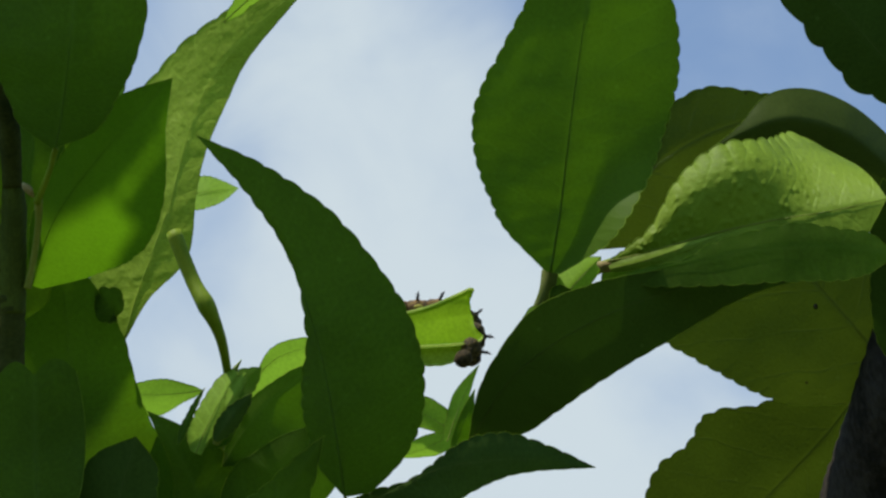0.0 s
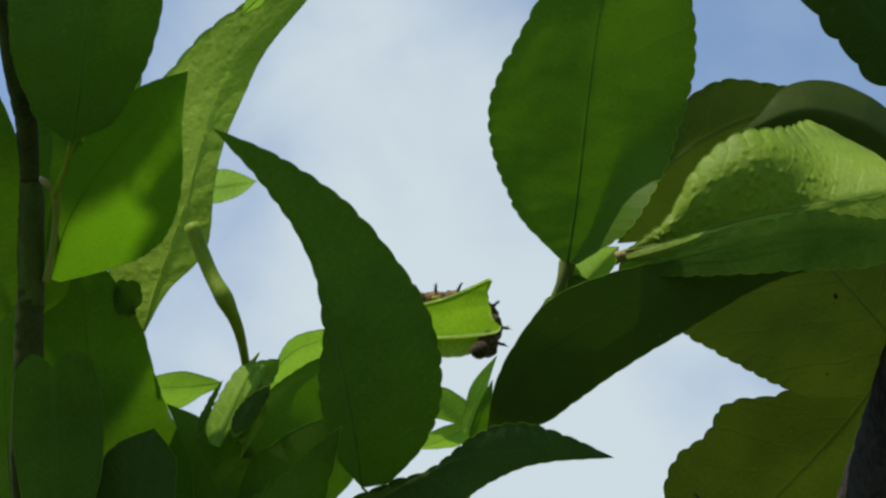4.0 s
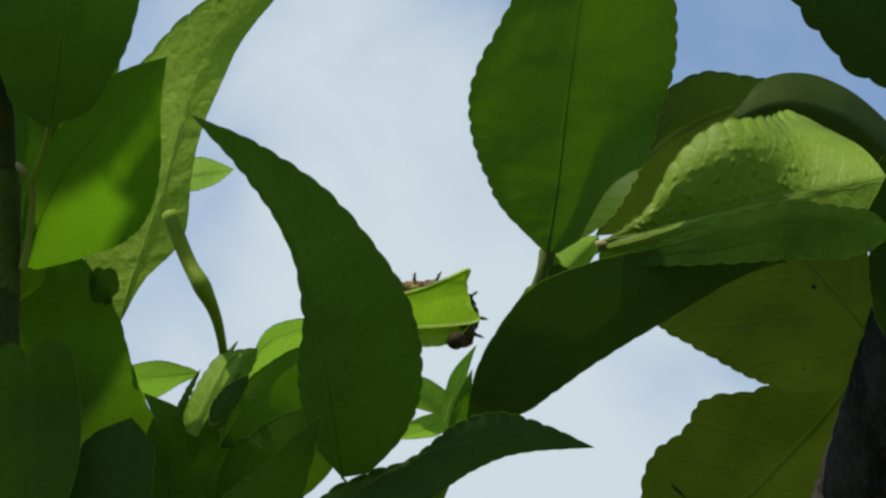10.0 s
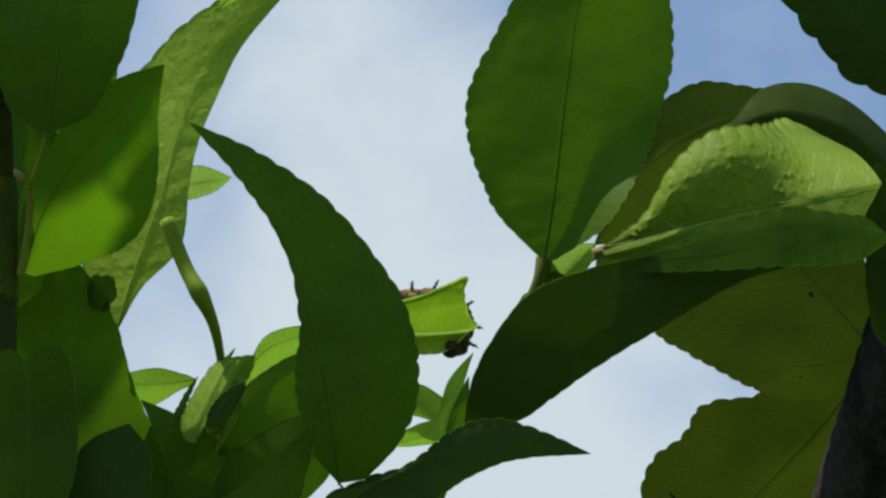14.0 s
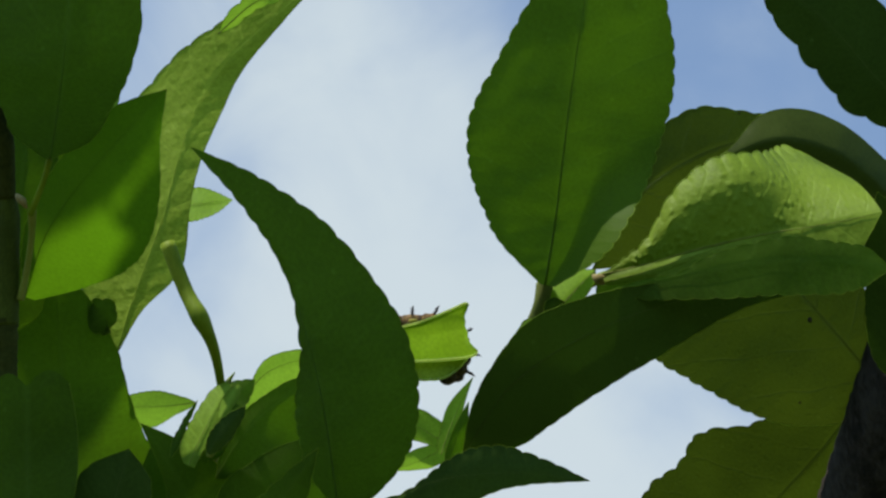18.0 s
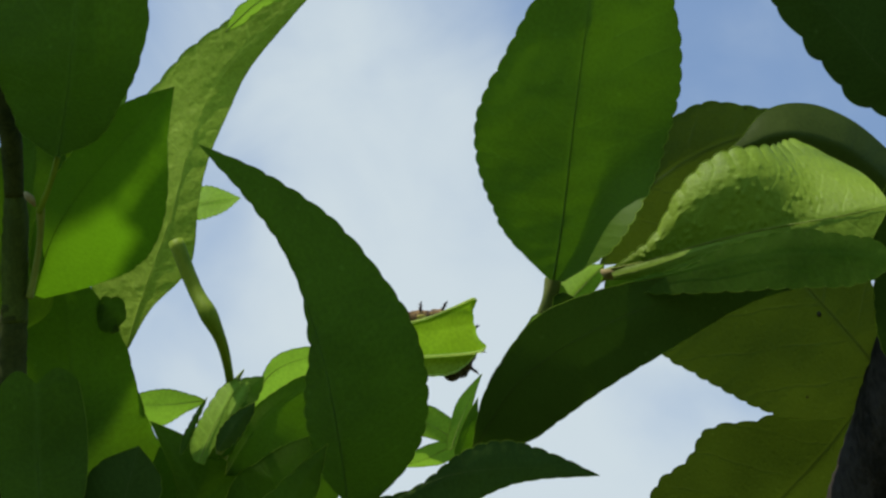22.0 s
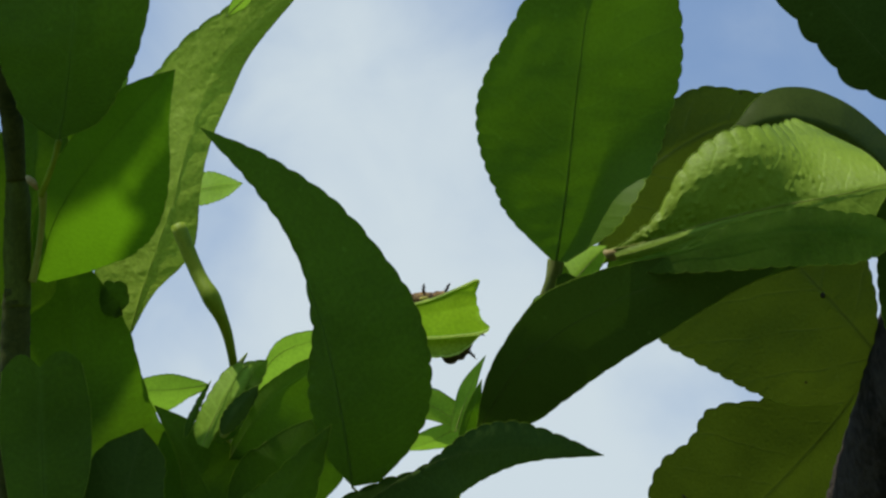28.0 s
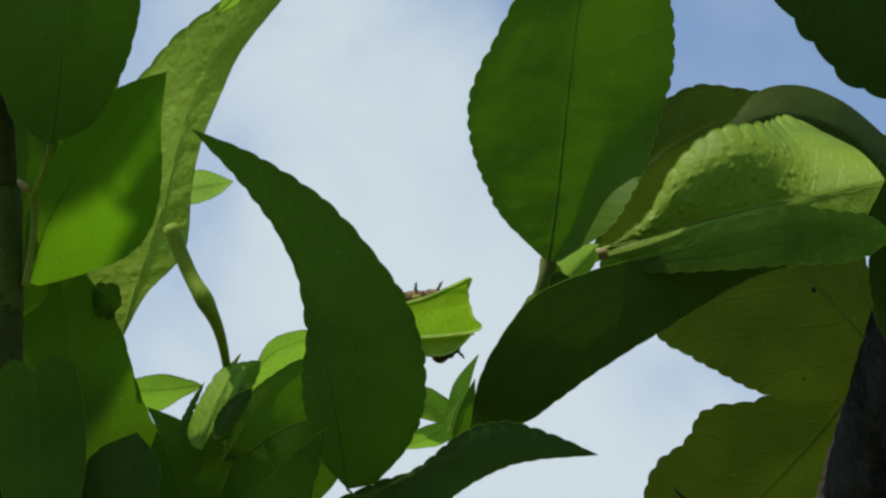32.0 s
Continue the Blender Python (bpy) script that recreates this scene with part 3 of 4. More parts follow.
OLD_ROLLED = leaf("old yellowish green citrus leaf with a rolled margin", OLD, [(3.6, 0.52, 2.82), (4.46, 1.93, 2.97), (6.09, 2.97, 3.27), (7.85, 3.22, 3.49), (9.84, 2.77, 3.65)],
     [0.0, 0.12, 0.31, 0.76, 0.92, 0.56, 0.34, 0.15, 0.0], [0.0, 1.19, 1.61, 1.94, 2.12, 2.13, 2.03, 1.72, 0.0], fold=(0.23, 0.22), tooth=0.8, teeth=22, keel=0.25)
OLD_HALF = leaf("old yellowish green citrus leaf in half shade", OLD, [(9.75, -1.9, 4.05), (8.9, -0.9, 4.0), (8.0, 0.15, 4.15), (7.1, 1.2, 4.4), (6.3, 2.1, 4.6)],
     [1.2, 1.98, 2.38, 2.66, 2.9, 3.12, 2.8, 1.9, 0.0], [0.05, 0.3, 0.8, 1.18, 1.42, 1.55, 1.4, 1.0, 0.0], fold=(0.15, 0.05), tooth=0.8, teeth=20, keel=0.22)
OLD_LOW = leaf("old yellowish green citrus leaf low beside the branch", OLD, [(10.28, -1.51, 5.71), (9.23, -3.11, 5.87), (8.03, -4.48, 6.01), (6.86, -5.76, 6.33), (5.67, -7.19, 6.67)],
     [0.0, 0.82, 1.22, 1.57, 1.76, 1.82, 1.72, 1.26, 0.0], [0.0, 0.79, 1.21, 1.5, 2.17, 2.05, 2.11, 1.48, 0.0], fold=(0.16, 0.04), tooth=1.6, teeth=20, keel=0.25)
TOP_LEAF = leaf("dark citrus leaf in full shade", THICK, [(8.72, 2.9, -2.74), (7.75, 3.62, -2.89), (6.91, 4.55, -2.88), (5.71, 5.57, -2.89)],
     [0.24, 0.37, 0.53, 0.67, 0.65, 0.67, 0.54, 0.45, 0.0], [0.0, 0.55, 0.72, 0.82, 0.84, 0.82, 0.75, 0.59, 0.0], fold=(0.3, 0.0), tooth=1.6, teeth=7, keel=0.2)
leaf("dark citrus leaf in full shade beside the branch", THICK, [(9.04, -1.64, 0.18), (8.79, -0.4, 0.06), (8.66, 0.83, -0.06), (8.47, 1.95, -0.18)],
     [0.0, 0.36, 0.45, 0.44, 0.42, 0.4, 0.34, 0.21, 0.0], [0.0, 0.43, 0.58, 0.67, 0.69, 0.66, 0.59, 0.36, 0.0], fold=(0.17, 0.13), tooth=0.5, teeth=14, keel=0.5)
FED_LEAF = leaf("young bright green citrus leaf with a chewed end", TENDER, [(-0.99, -0.99, 0.73), (-0.36, -0.83, 0.92), (0.38, -0.69, 1.1), (1.13, -0.57, 1.25)],
     [0.0, 0.26, 0.24, 0.23, 0.24, 0.27, 0.33, 0.41, 0.51], [0.0, 0.24, 0.31, 0.37, 0.42, 0.46, 0.49, 0.51, 0.49], fold=(0.85, -1.0), tooth=0.0, teeth=14, bite=0.12, rim=5.0, keel=0.03, bend=1.0, wave=0.01)
FED_HALF = leaf("shaded half of the chewed leaf folded down", LIT, [(-0.99, -1.21, 0.78), (-0.25, -1.21, 0.78), (0.38, -1.18, 0.8), (1.05, -1.14, 0.84)],
     [0.0, 0.04, 0.04, 0.05, 0.05, 0.05, 0.04, 0.03, 0.0], [0.0, 0.25, 0.27, 0.3, 0.32, 0.33, 0.32, 0.21, 0.0], fold=(1.0, -0.8), tooth=0.25, teeth=9, rim=3.5, keel=0.08)
leaf("narrow bright green young leaf", YOUNG, [(0.55, -2.87, -0.07), (0.66, -2.56, 0.1), (0.87, -2.06, 0.35), (1.15, -1.51, 0.6)],
     [0.08, 0.1, 0.13, 0.15, 0.18, 0.19, 0.15, 0.08, 0.0], [0.0, 0.05, 0.11, 0.16, 0.15, 0.11, 0.07, 0.03, 0.0], fold=(0.08, 0.22), tooth=0, teeth=14, keel=0.6)
leaf("small green young leaf of the shoot", YOUNG, [(0.85, -2.86, 0.53), (0.43, -2.6, 0.61), (0.06, -2.4, 0.69), (-0.41, -2.25, 0.77)],
     [0.0, 0.07, 0.15, 0.2, 0.24, 0.28, 0.28, 0.17, 0.0], [0.0, 0.21, 0.27, 0.3, 0.31, 0.32, 0.28, 0.15, 0.0], fold=(0.24, 0.06), tooth=0, teeth=14, keel=0.6)
leaf("small bright young leaf of the shoot", YOUNG, [(0.8, -2.79, 0.89), (0.43, -2.97, 0.97), (0.06, -3.16, 1.14), (-0.47, -3.33, 1.3)],
     [0.19, 0.21, 0.22, 0.23, 0.22, 0.16, 0.11, 0.05, 0.0], [0.0, 0.12, 0.17, 0.2, 0.23, 0.23, 0.21, 0.12, 0.0], fold=(0.52, -0.22), tooth=0, teeth=14, keel=0.6)
leaf("short winged leaf stalk lit by the sun", YOUNG, [(2.5, -0.42, -0.3), (2.78, -0.08, -0.22), (3.05, 0.2, -0.1), (3.36, 0.5, 0.05)],
     [0.2, 0.3, 0.36, 0.38, 0.36, 0.32, 0.25, 0.15, 0.0], [0.05, 0.1, 0.16, 0.2, 0.22, 0.22, 0.2, 0.14, 0.0], fold=(0.9, 0.5), tooth=0, teeth=14, keel=1.2)
leaf("shaded green leaf base behind the joint", SOFT, [(3.4, -0.05, 0.34), (3.65, 0.11, 0.39), (3.96, 0.22, 0.42), (4.43, 0.32, 0.45)],
     [0.0, 0.15, 0.22, 0.28, 0.28, 0.25, 0.19, 0.1, 0.0], [0.19, 0.23, 0.27, 0.28, 0.29, 0.28, 0.27, 0.21, 0.0], fold=(0.42, -0.12), tooth=0, teeth=14, keel=0.7)
leaf("dark base of a shaded leaf beside the joint", THICK, [(2.52, -0.69, -0.69), (2.52, -0.39, -0.78), (2.51, -0.19, -0.84), (2.52, 0.0, -0.9)],
     [0.0, 0.12, 0.16, 0.18, 0.18, 0.17, 0.16, 0.13, 0.0], [0.0, 0.26, 0.28, 0.28, 0.28, 0.26, 0.24, 0.19, 0.0], fold=(0.15, 0.15), tooth=0, teeth=14, keel=0.5)
leaf("pale curled scale at the joint of the stalk", LIT, [(1.86, -0.63, -0.69), (1.97, -0.49, -0.6), (2.1, -0.42, -0.56), (2.3, -0.39, -0.54)],
     [0.0, 0.0, 0.0, 0.02, 0.03, 0.03, 0.02, 0.0, 0.0], [0.16, 0.17, 0.18, 0.18, 0.18, 0.17, 0.15, 0.11, 0.0], fold=(0.64, -0.34), tooth=0, teeth=14, keel=0.55)
leaf("dark green citrus leaf at the shaded side of the shoot", MATURE, [(-7.68, -1.11, -2.72), (-7.54, 0.38, -2.57), (-7.34, 1.89, -2.42), (-7.47, 3.33, -2.28)],
     [0.0, 0.32, 0.63, 0.64, 0.66, 0.63, 0.52, 0.3, 0.0], [0.0, 0.57, 0.65, 0.62, 0.51, 0.43, 0.34, 0.2, 0.0], fold=(0.15, 0.15), tooth=0.2, teeth=14, keel=0.35)
leaf("bright green citrus leaf behind the shoot", MATURE, [(-6.11, 1.14, 0.11), (-6.3, 2.06, 0.02), (-6.8, 2.57, -0.03), (-7.4, 3.28, -0.1)],
     [0.0, 0.4, 0.79, 0.79, 0.77, 0.58, 0.42, 0.3, 0.0], [0.0, 0.3, 0.61, 0.65, 0.65, 0.61, 0.49, 0.25, 0.0], fold=(0.2, 0.1), tooth=0.2, teeth=14, keel=0.35)
leaf("dark green citrus leaf in the deep shade of the shoot", MATURE, [(-7.4, -5.56, -0.91), (-7.66, -3.65, -0.29), (-7.9, -1.85, 0.26), (-7.97, 0.43, 0.94)],
     [0.0, 1.46, 1.56, 1.59, 1.52, 1.4, 1.23, 0.92, 0.0], [0.0, 1.25, 1.35, 1.38, 1.38, 1.34, 1.22, 0.99, 0.0], fold=(0.12, 0.18), tooth=0.2, teeth=14, keel=0.35)
leaf("shaded green citrus leaf behind the dark stem", MATURE, [(-6.97, -0.77, -1.44), (-6.89, 0.4, -1.17), (-6.86, 1.8, -0.87), (-6.79, 3.44, -0.52)],
     [0.0, 0.69, 0.78, 0.84, 0.85, 0.82, 0.72, 0.52, 0.0], [0.0, 0.47, 0.54, 0.6, 0.63, 0.64, 0.59, 0.44, 0.0], fold=(0.16, 0.14), tooth=0.2, teeth=14, keel=0.35)
leaf("dark green citrus leaf in the deep shade of the shoot", MATURE, [(-4.55, -5.6, -0.7), (-4.9, -4.64, -0.4), (-5.25, -3.67, -0.09), (-5.76, -2.07, 0.4)],
     [0.0, 0.58, 1.15, 1.23, 1.3, 1.34, 1.28, 1.08, 0.0], [0.0, 1.46, 1.45, 1.42, 1.36, 1.23, 0.94, 0.48, 0.0], fold=(0.05, 0.25), tooth=0.2, teeth=14, keel=0.35)
leaf("small dark scalloped leaf tip", MATURE, [(-5.69, -0.59, -0.73), (-5.53, -0.47, -0.7), (-5.37, -0.39, -0.67), (-5.2, -0.47, -0.7)],
     [0.0, 0.15, 0.3, 0.33, 0.37, 0.3, 0.2, 0.1, 0.0], [0.11, 0.21, 0.25, 0.27, 0.27, 0.28, 0.33, 0.31, 0.0], fold=(0.41, -0.11), tooth=1.2, teeth=5, keel=0.35)
OLD_ROLL = leaf("dark green glossy rolled half of an old citrus leaf", SHEEN, [(9.7, 1.7, 2.4), (9.0, 2.4, 2.4), (8.2, 2.93, 2.4), (7.2, 3.1, 2.4), (6.2, 2.75, 2.5), (5.3, 2.1, 2.6)],
     [0.5, 0.5, 0.52, 0.55, 0.55, 0.52, 0.45, 0.3, 0.0], [0.5, 0.56, 0.62, 0.67, 0.70, 0.56, 0.16, 0.03, 0.0], fold=(0.15, 0.75), tooth=0.0, teeth=14, keel=0.1)
leaf("small green young leaf at the shoot tip", SOFT, [(-3.44, -2.27, -0.74), (-3.28, -2.0, -0.57), (-3.1, -1.76, -0.32), (-2.81, -1.52, -0.17)],
     [0.0, 0.08, 0.16, 0.21, 0.26, 0.26, 0.19, 0.11, 0.0], [0.0, 0.15, 0.2, 0.24, 0.26, 0.25, 0.22, 0.14, 0.0], fold=(0.52, -0.22), tooth=0.6, teeth=6, keel=0.3)
leaf("dark inner leaf of the shoot tip", SOFT, [(-3.56, -2.92, -0.97), (-3.46, -2.58, -0.87), (-3.37, -2.2, -0.65), (-3.25, -1.72, -0.51)],
     [0.14, 0.16, 0.17, 0.19, 0.19, 0.19, 0.17, 0.1, 0.0], [0.0, 0.17, 0.22, 0.25, 0.24, 0.22, 0.17, 0.09, 0.0], fold=(0.23, 0.07), tooth=0.2, teeth=14, keel=0.3)
leaf("bright young leaf edge behind the long leaf", YOUNG, [(-3.74, 5.01, 1.79), (-3.05, 5.54, 1.43), (-2.38, 5.74, 1.06), (-1.51, 6.18, 0.62)],
     [0.0, 0.16, 0.17, 0.19, 0.22, 0.24, 0.22, 0.12, 0.0], [0.0, 0.1, 0.12, 0.13, 0.12, 0.12, 0.12, 0.08, 0.0], fold=(-0.11, 0.41), tooth=0.8, teeth=8, keel=0.6)
leaf("narrow green young leaf of the shoot", SOFT, [(0.65, -3.07, -0.46), (0.79, -2.62, -0.42), (0.92, -2.27, -0.38), (1.04, -1.9, -0.24)],
     [0.0, 0.1, 0.11, 0.11, 0.11, 0.1, 0.08, 0.04, 0.0], [0.0, 0.17, 0.2, 0.21, 0.19, 0.14, 0.09, 0.04, 0.0], fold=(0.18, 0.12), tooth=0, teeth=14, keel=0.7)
leaf("bright young leaf edge behind the broad leaf", YOUNG, [(-5.36, 3.03, -1.93), (-5.24, 3.19, -1.84), (-5.13, 3.31, -1.77), (-5.04, 3.52, -1.66)],
     [0.0, 0.05, 0.07, 0.09, 0.1, 0.1, 0.09, 0.05, 0.0], [0.0, 0.04, 0.09, 0.1, 0.11, 0.11, 0.09, 0.05, 0.0], fold=(0.49, -0.19), tooth=0, teeth=14, keel=0.6)
leaf("dark green citrus leaf with a toothed tip among the lower leaves", MATURE, [(-3.25, -5.0, -4.2), (-2.75, -4.15, -4.1), (-2.25, -3.5, -4.0), (-1.47, -2.38, -3.9)],
     [0.3, 0.42, 0.5, 0.52, 0.48, 0.4, 0.3, 0.18, 0.0], [0.2, 0.5, 0.7, 0.82, 0.8, 0.66, 0.42, 0.22, 0.0], fold=(0.25, 0.1), tooth=0.8, teeth=12, keel=0.35)
# -- end of crown leaves


# ---- trunk, branches, twigs ----
stem("stem", [(-4.4, 0.91, -0.2), (-4.02, 0.06, -0.5), (-3.71, -0.44, -0.8), (-3.5, -0.94, -0.7), (-3.42, -1.53, -0.3), (-3.42, -2.04, 0.0), (-3.65, -2.89, 0.3), (-4.02, -3.96, 0.6), (-4.07, -4.86, 1)], [0.14, 0.136, 0.136, 0.1, 0.078, 0.1, 0.18, 0.22, 0.212], TWIG, tree, BASE, "cut green stem end with a swollen joint", steps=60, knots=((0.24, 0.2, 0.05),))
stem("stem", [(-6.80, 1.95, -2.45), (-6.75, 1.33, -2.4), (-6.76, 0.5, -2.4), (-6.77, -0.5, -2.4)], [0.12, 0.205, 0.225, 0.23], GREENBARK, tree, BASE, "olive green upper length of the shoot", steps=40, rough=0.08)
stem("stem", [(-6.77, -0.2, -2.4), (-6.79, -1.0, -2.4), (-6.81, -1.88, -2.4), (-6.84, -3.59, -2.3), (-6.58, -6.53, -1)], [0.22, 0.246, 0.25, 0.265, 0.357], DARKSTEM, tree, BASE, "dark woody upright stem of the shoot", steps=50, rough=0.12)
stem("stem", [(-7.38, 5.77, -2.8), (-7.0, 3.55, -2.7), (-6.80, 2.63, -2.6), (-6.76, 1.6, -2.45)], [0.093, 0.159, 0.187, 0.16], DARKSTEM, tree, BASE, "dark curved stem in shade", rough=0.1)
stem("twig", [(-0.04, -5.43, 0.6), (0.87, -3.21, 0.2), (1.5, -1.89, 0), (2.22, -0.58, 0.3), (2.88, 0.01, 0.5), (3.53, 0.36, 0.3), (4.09, 0.47, 0.2)], [0.136, 0.124, 0.113, 0.114, 0.094, 0.104, 0.062], TWIG, tree, BASE, "green twig carrying the leaves", steps=60)
stem("stem", [(-6.2, 1.37, -3), (-6.25, 0.94, -2.8), (-6.37, 0.38, -2.6), (-6.49, -0.08, -2.5)], [0.074, 0.056, 0.056, 0.066], STALK, tree, BASE, "thin leaf stalk beside the dark stem")
stem("node", [(-6.42, 1.62, -3.15), (-6.36, 1.56, -3.2), (-6.3, 1.5, -3.2), (-6.25, 1.4, -3.15)], [0.03, 0.06, 0.06, 0.02], NODE, tree, BASE, "pinkish brown node scar on the stem", steps=12, sides=8)
stem("bud", [(-3.49, -2.8, -1.3), (-3.45, -2.68, -1.3), (-3.37, -2.54, -1.3), (-3.34, -2.44, -1.3)], [0.049, 0.098, 0.088, 0.029], BUD, tree, BASE, "small pale bud at the shoot tip", steps=20)
stem("bud", [(3.29, 0.38, -0.1), (3.4, 0.32, -0.2), (3.54, 0.34, -0.2), (3.66, 0.4, -0.1)], [0.041, 0.102, 0.092, 0.031], NODE, tree, BASE, "small pinkish brown bud at the leaf joint", steps=20)
stem("bud", [(-3.37, -1.77, -0.3), (-3.3, -1.61, -0.4), (-3.24, -1.51, -0.4), (-3.15, -1.38, -0.4)], [0.071, 0.061, 0.04, 0.01], BUD, tree, BASE, "papery scales at the shoot tip", steps=20)
stem("blemish", [(5.64, -4.82, 6.1), (5.75, -4.94, 6.1), (5.85, -5.03, 6.1), (5.95, -5.13, 6.1)], [0.012, 0.031, 0.025, 0.012], BARK, tree, BASE, "dark slit in the leaf", steps=10, sides=6)
stem("blemish", [(8.24, -0.43, 4), (8.26, -0.46, 4), (8.27, -0.5, 4), (8.3, -0.53, 4)], [0.012, 0.046, 0.046, 0.012], BARK, tree, BASE, "dark spot on the leaf", steps=10, sides=8)
leaf("pale fold of a leaf base running into the midrib", PALE, [(3.42, 0.27, -0.75), (4.0, 0.42, -0.95), (4.75, 0.68, -1.15), (5.6, 0.98, -1.25)],
     [0.07, 0.11, 0.12, 0.11, 0.10, 0.08, 0.06, 0.03, 0.0], [0.06, 0.10, 0.12, 0.13, 0.12, 0.10, 0.07, 0.04, 0.0], fold=(0.9, -0.1), tooth=0, teeth=14, keel=0.2)


def branch(name, pts, radii, material, label, **kw):
    """A limb through world places, radii in metres."""
    pts = [Vector(p) for p in pts]
    v, f = tube_data(pts, radii, **kw)
    o = pts[0]
    return tagged(set_under(new(name, mesh_of(name, [q - o for q in v], f, material)), tree, o, BASE), label)


branch("trunk", [BASE, BASE + Vector((0.01, -0.02, 0.7)), BASE + Vector((0.0, -0.03, 1.2)), *[P(*q) for q in [(7.13, -15.06, 5), (7.83, -10.1, 4.4), (8.87, -6.05, 4.1), (9.39, -4.17, 4), (10.06, -1.85, 4), (11.04, 1.66, 4.5), (11.82, 6.66, 6), (12.21, 15.21, 9)]]], [0.018, 0.014, 0.0115, 0.0105, 0.010, 0.0095, 0.009, 0.0085, 0.0078, 0.006, 0.004], BARK, "dark rough grey-brown trunk", steps=200, sides=24, rough=0.07)
branch("branch", [BASE + Vector((0.01, -0.02, 0.75)), (0.0, 0.34, 1.35), P(-3.81, -8.71, 1.5), P(-6.58, -6.43, -1)], [0.008, 0.006, 0.0045, 0.004], BARK, "slender branch below the shoots", steps=60, rough=0.1)
branch("branch", [(0.0, 0.34, 1.35), P(-1.97, -9.19, 1.3), P(-3.75, -4.76, 1)], [0.005, 0.004, 0.0022], BARK, "slender branch below the shoots", steps=40, rough=0.1)
branch("branch", [(0.0, 0.34, 1.35), P(-0.47, -8.63, 1.2), P(-0.04, -5.38, 0.6)], [0.005, 0.0035, 0.0016], BARK, "slender branch below the shoots", steps=40, rough=0.1)

# -- unseen leaves added sunward to shade those below: how far across, how far in front, how high towards the light, in cm
SUNWARD = (sun.matrix_world.to_3x3() @ Vector((0, 0, 1))).normalized()
ACROSS = (Vector((1, 0, 0)) - SUNWARD * SUNWARD.x).normalized()
FRONTWARD = SUNWARD.cross(ACROSS)


def upper_place(u, v, h):
    return PLAN.translation + (ACROSS * u + FRONTWARD * v + SUNWARD * h) / 100


def shade_leaf(u, v, h, half, wide, turn):
    """An added flat leaf, out of view, set square to the sun to cast shade; half length and half width in cm, turned in
    its own plane.
    """
    n, m = 40, 6
    a = radians(turn)
    along, side = ACROSS * math.cos(a) + FRONTWARD * math.sin(a), FRONTWARD * math.cos(a) - ACROSS * math.sin(a)
    o = upper_place(u, v, h) - along * half / 100
    verts, uv, faces = [], [], []
    for i in range(n + 1):
        s = i / n
        for j in range(-m, m + 1):
            w = wide * math.sin(math.pi * s ** 0.85) ** 0.6
            w += abs(j) / m * 0.05 * (abs(math.sin(math.pi * 14 * s)) - 0.6) * min(1, 6 * s, 6 * (1 - s))
            d = w * j / m
            lift = 0.18 * abs(d) + 0.10 * math.sin(7 * s + u) * abs(j) / m - 0.5 * s * s
            verts.append((along * 2 * half * s + side * d + SUNWARD * lift) / 100)
            uv.append((d, 2 * half * s))
    row = 2 * m + 1
    for i in range(n):
        for j in range(row - 1):
            k = i * row + j
            faces.append((k, k + 1, k + row + 1, k + row))
    ob = set_under(new("leaf", mesh_of("leaf", verts, faces, MATURE, uv)), tree, o, BASE)
    tagged(ob, "unseen dark green citrus leaf added to cast shade")
    joint = upper_place(u - half * math.cos(a), -5.6, h + 1.5)
    v_, f_ = tube_data([o, o * 0.5 + joint * 0.5 + SUNWARD * 0.004, joint], [0.0006, 0.0006, 0.0008], steps=16, sides=8)
    set_under(new("petiole", mesh_of("petiole", [q - o for q in v_], f_, PETIOLE)), ob, o, o)
    return joint


joints = [shade_leaf(*row) for row in (
    (7.7, -3.95, 25, 1.7, 0.62, 8),
    (0.9, -0.45, 28, 1.15, 0.55, -25),
    (-2.2, -2.5, 40, 2.1, 0.66, 0),
    (-4.5, -3.82, 45, 2.6, 0.95, -9),
    (-5.75, -0.25, 25, 1.3, 0.45, 18),
    (-7.1, -3.05, 33, 0.9, 0.36, -4),
    (-4.22, -1.75, 42, 1.2, 0.45, 146),
)]
# out-of-view branches, added only to hold the shading leaves
crest = upper_place(13.0, -5.6, 17)
branch("branch", [P(11.99, 10.75, 7.4), crest, *joints[:5]], [0.003, 0.0028, 0.0025, 0.0022, 0.0018, 0.0015, 0.001], BARK, "unseen slender branch added to carry the shading leaves", steps=90, rough=0.08)
branch("branch", [joints[3], joints[3] * 0.5 + joints[5] * 0.5 + SUNWARD * 0.01, joints[5]], [0.0014, 0.0012, 0.0008], BARK, "unseen thin side branch added for the shading leaves", steps=30, rough=0.08)
branch("branch", [joints[3], joints[3] * 0.5 + joints[6] * 0.5 + SUNWARD * 0.005, joints[6]], [0.0014, 0.0012, 0.0008], BARK, "unseen thin side branch added for the shading leaves", steps=20, rough=0.08)



# ---- the caterpillar ----
caterpillar = new("caterpillar")
caterpillar.matrix_world = PLAN
tagged(caterpillar, "brown and black spiny caterpillar feeding on the chewed leaf", "caterpillar")


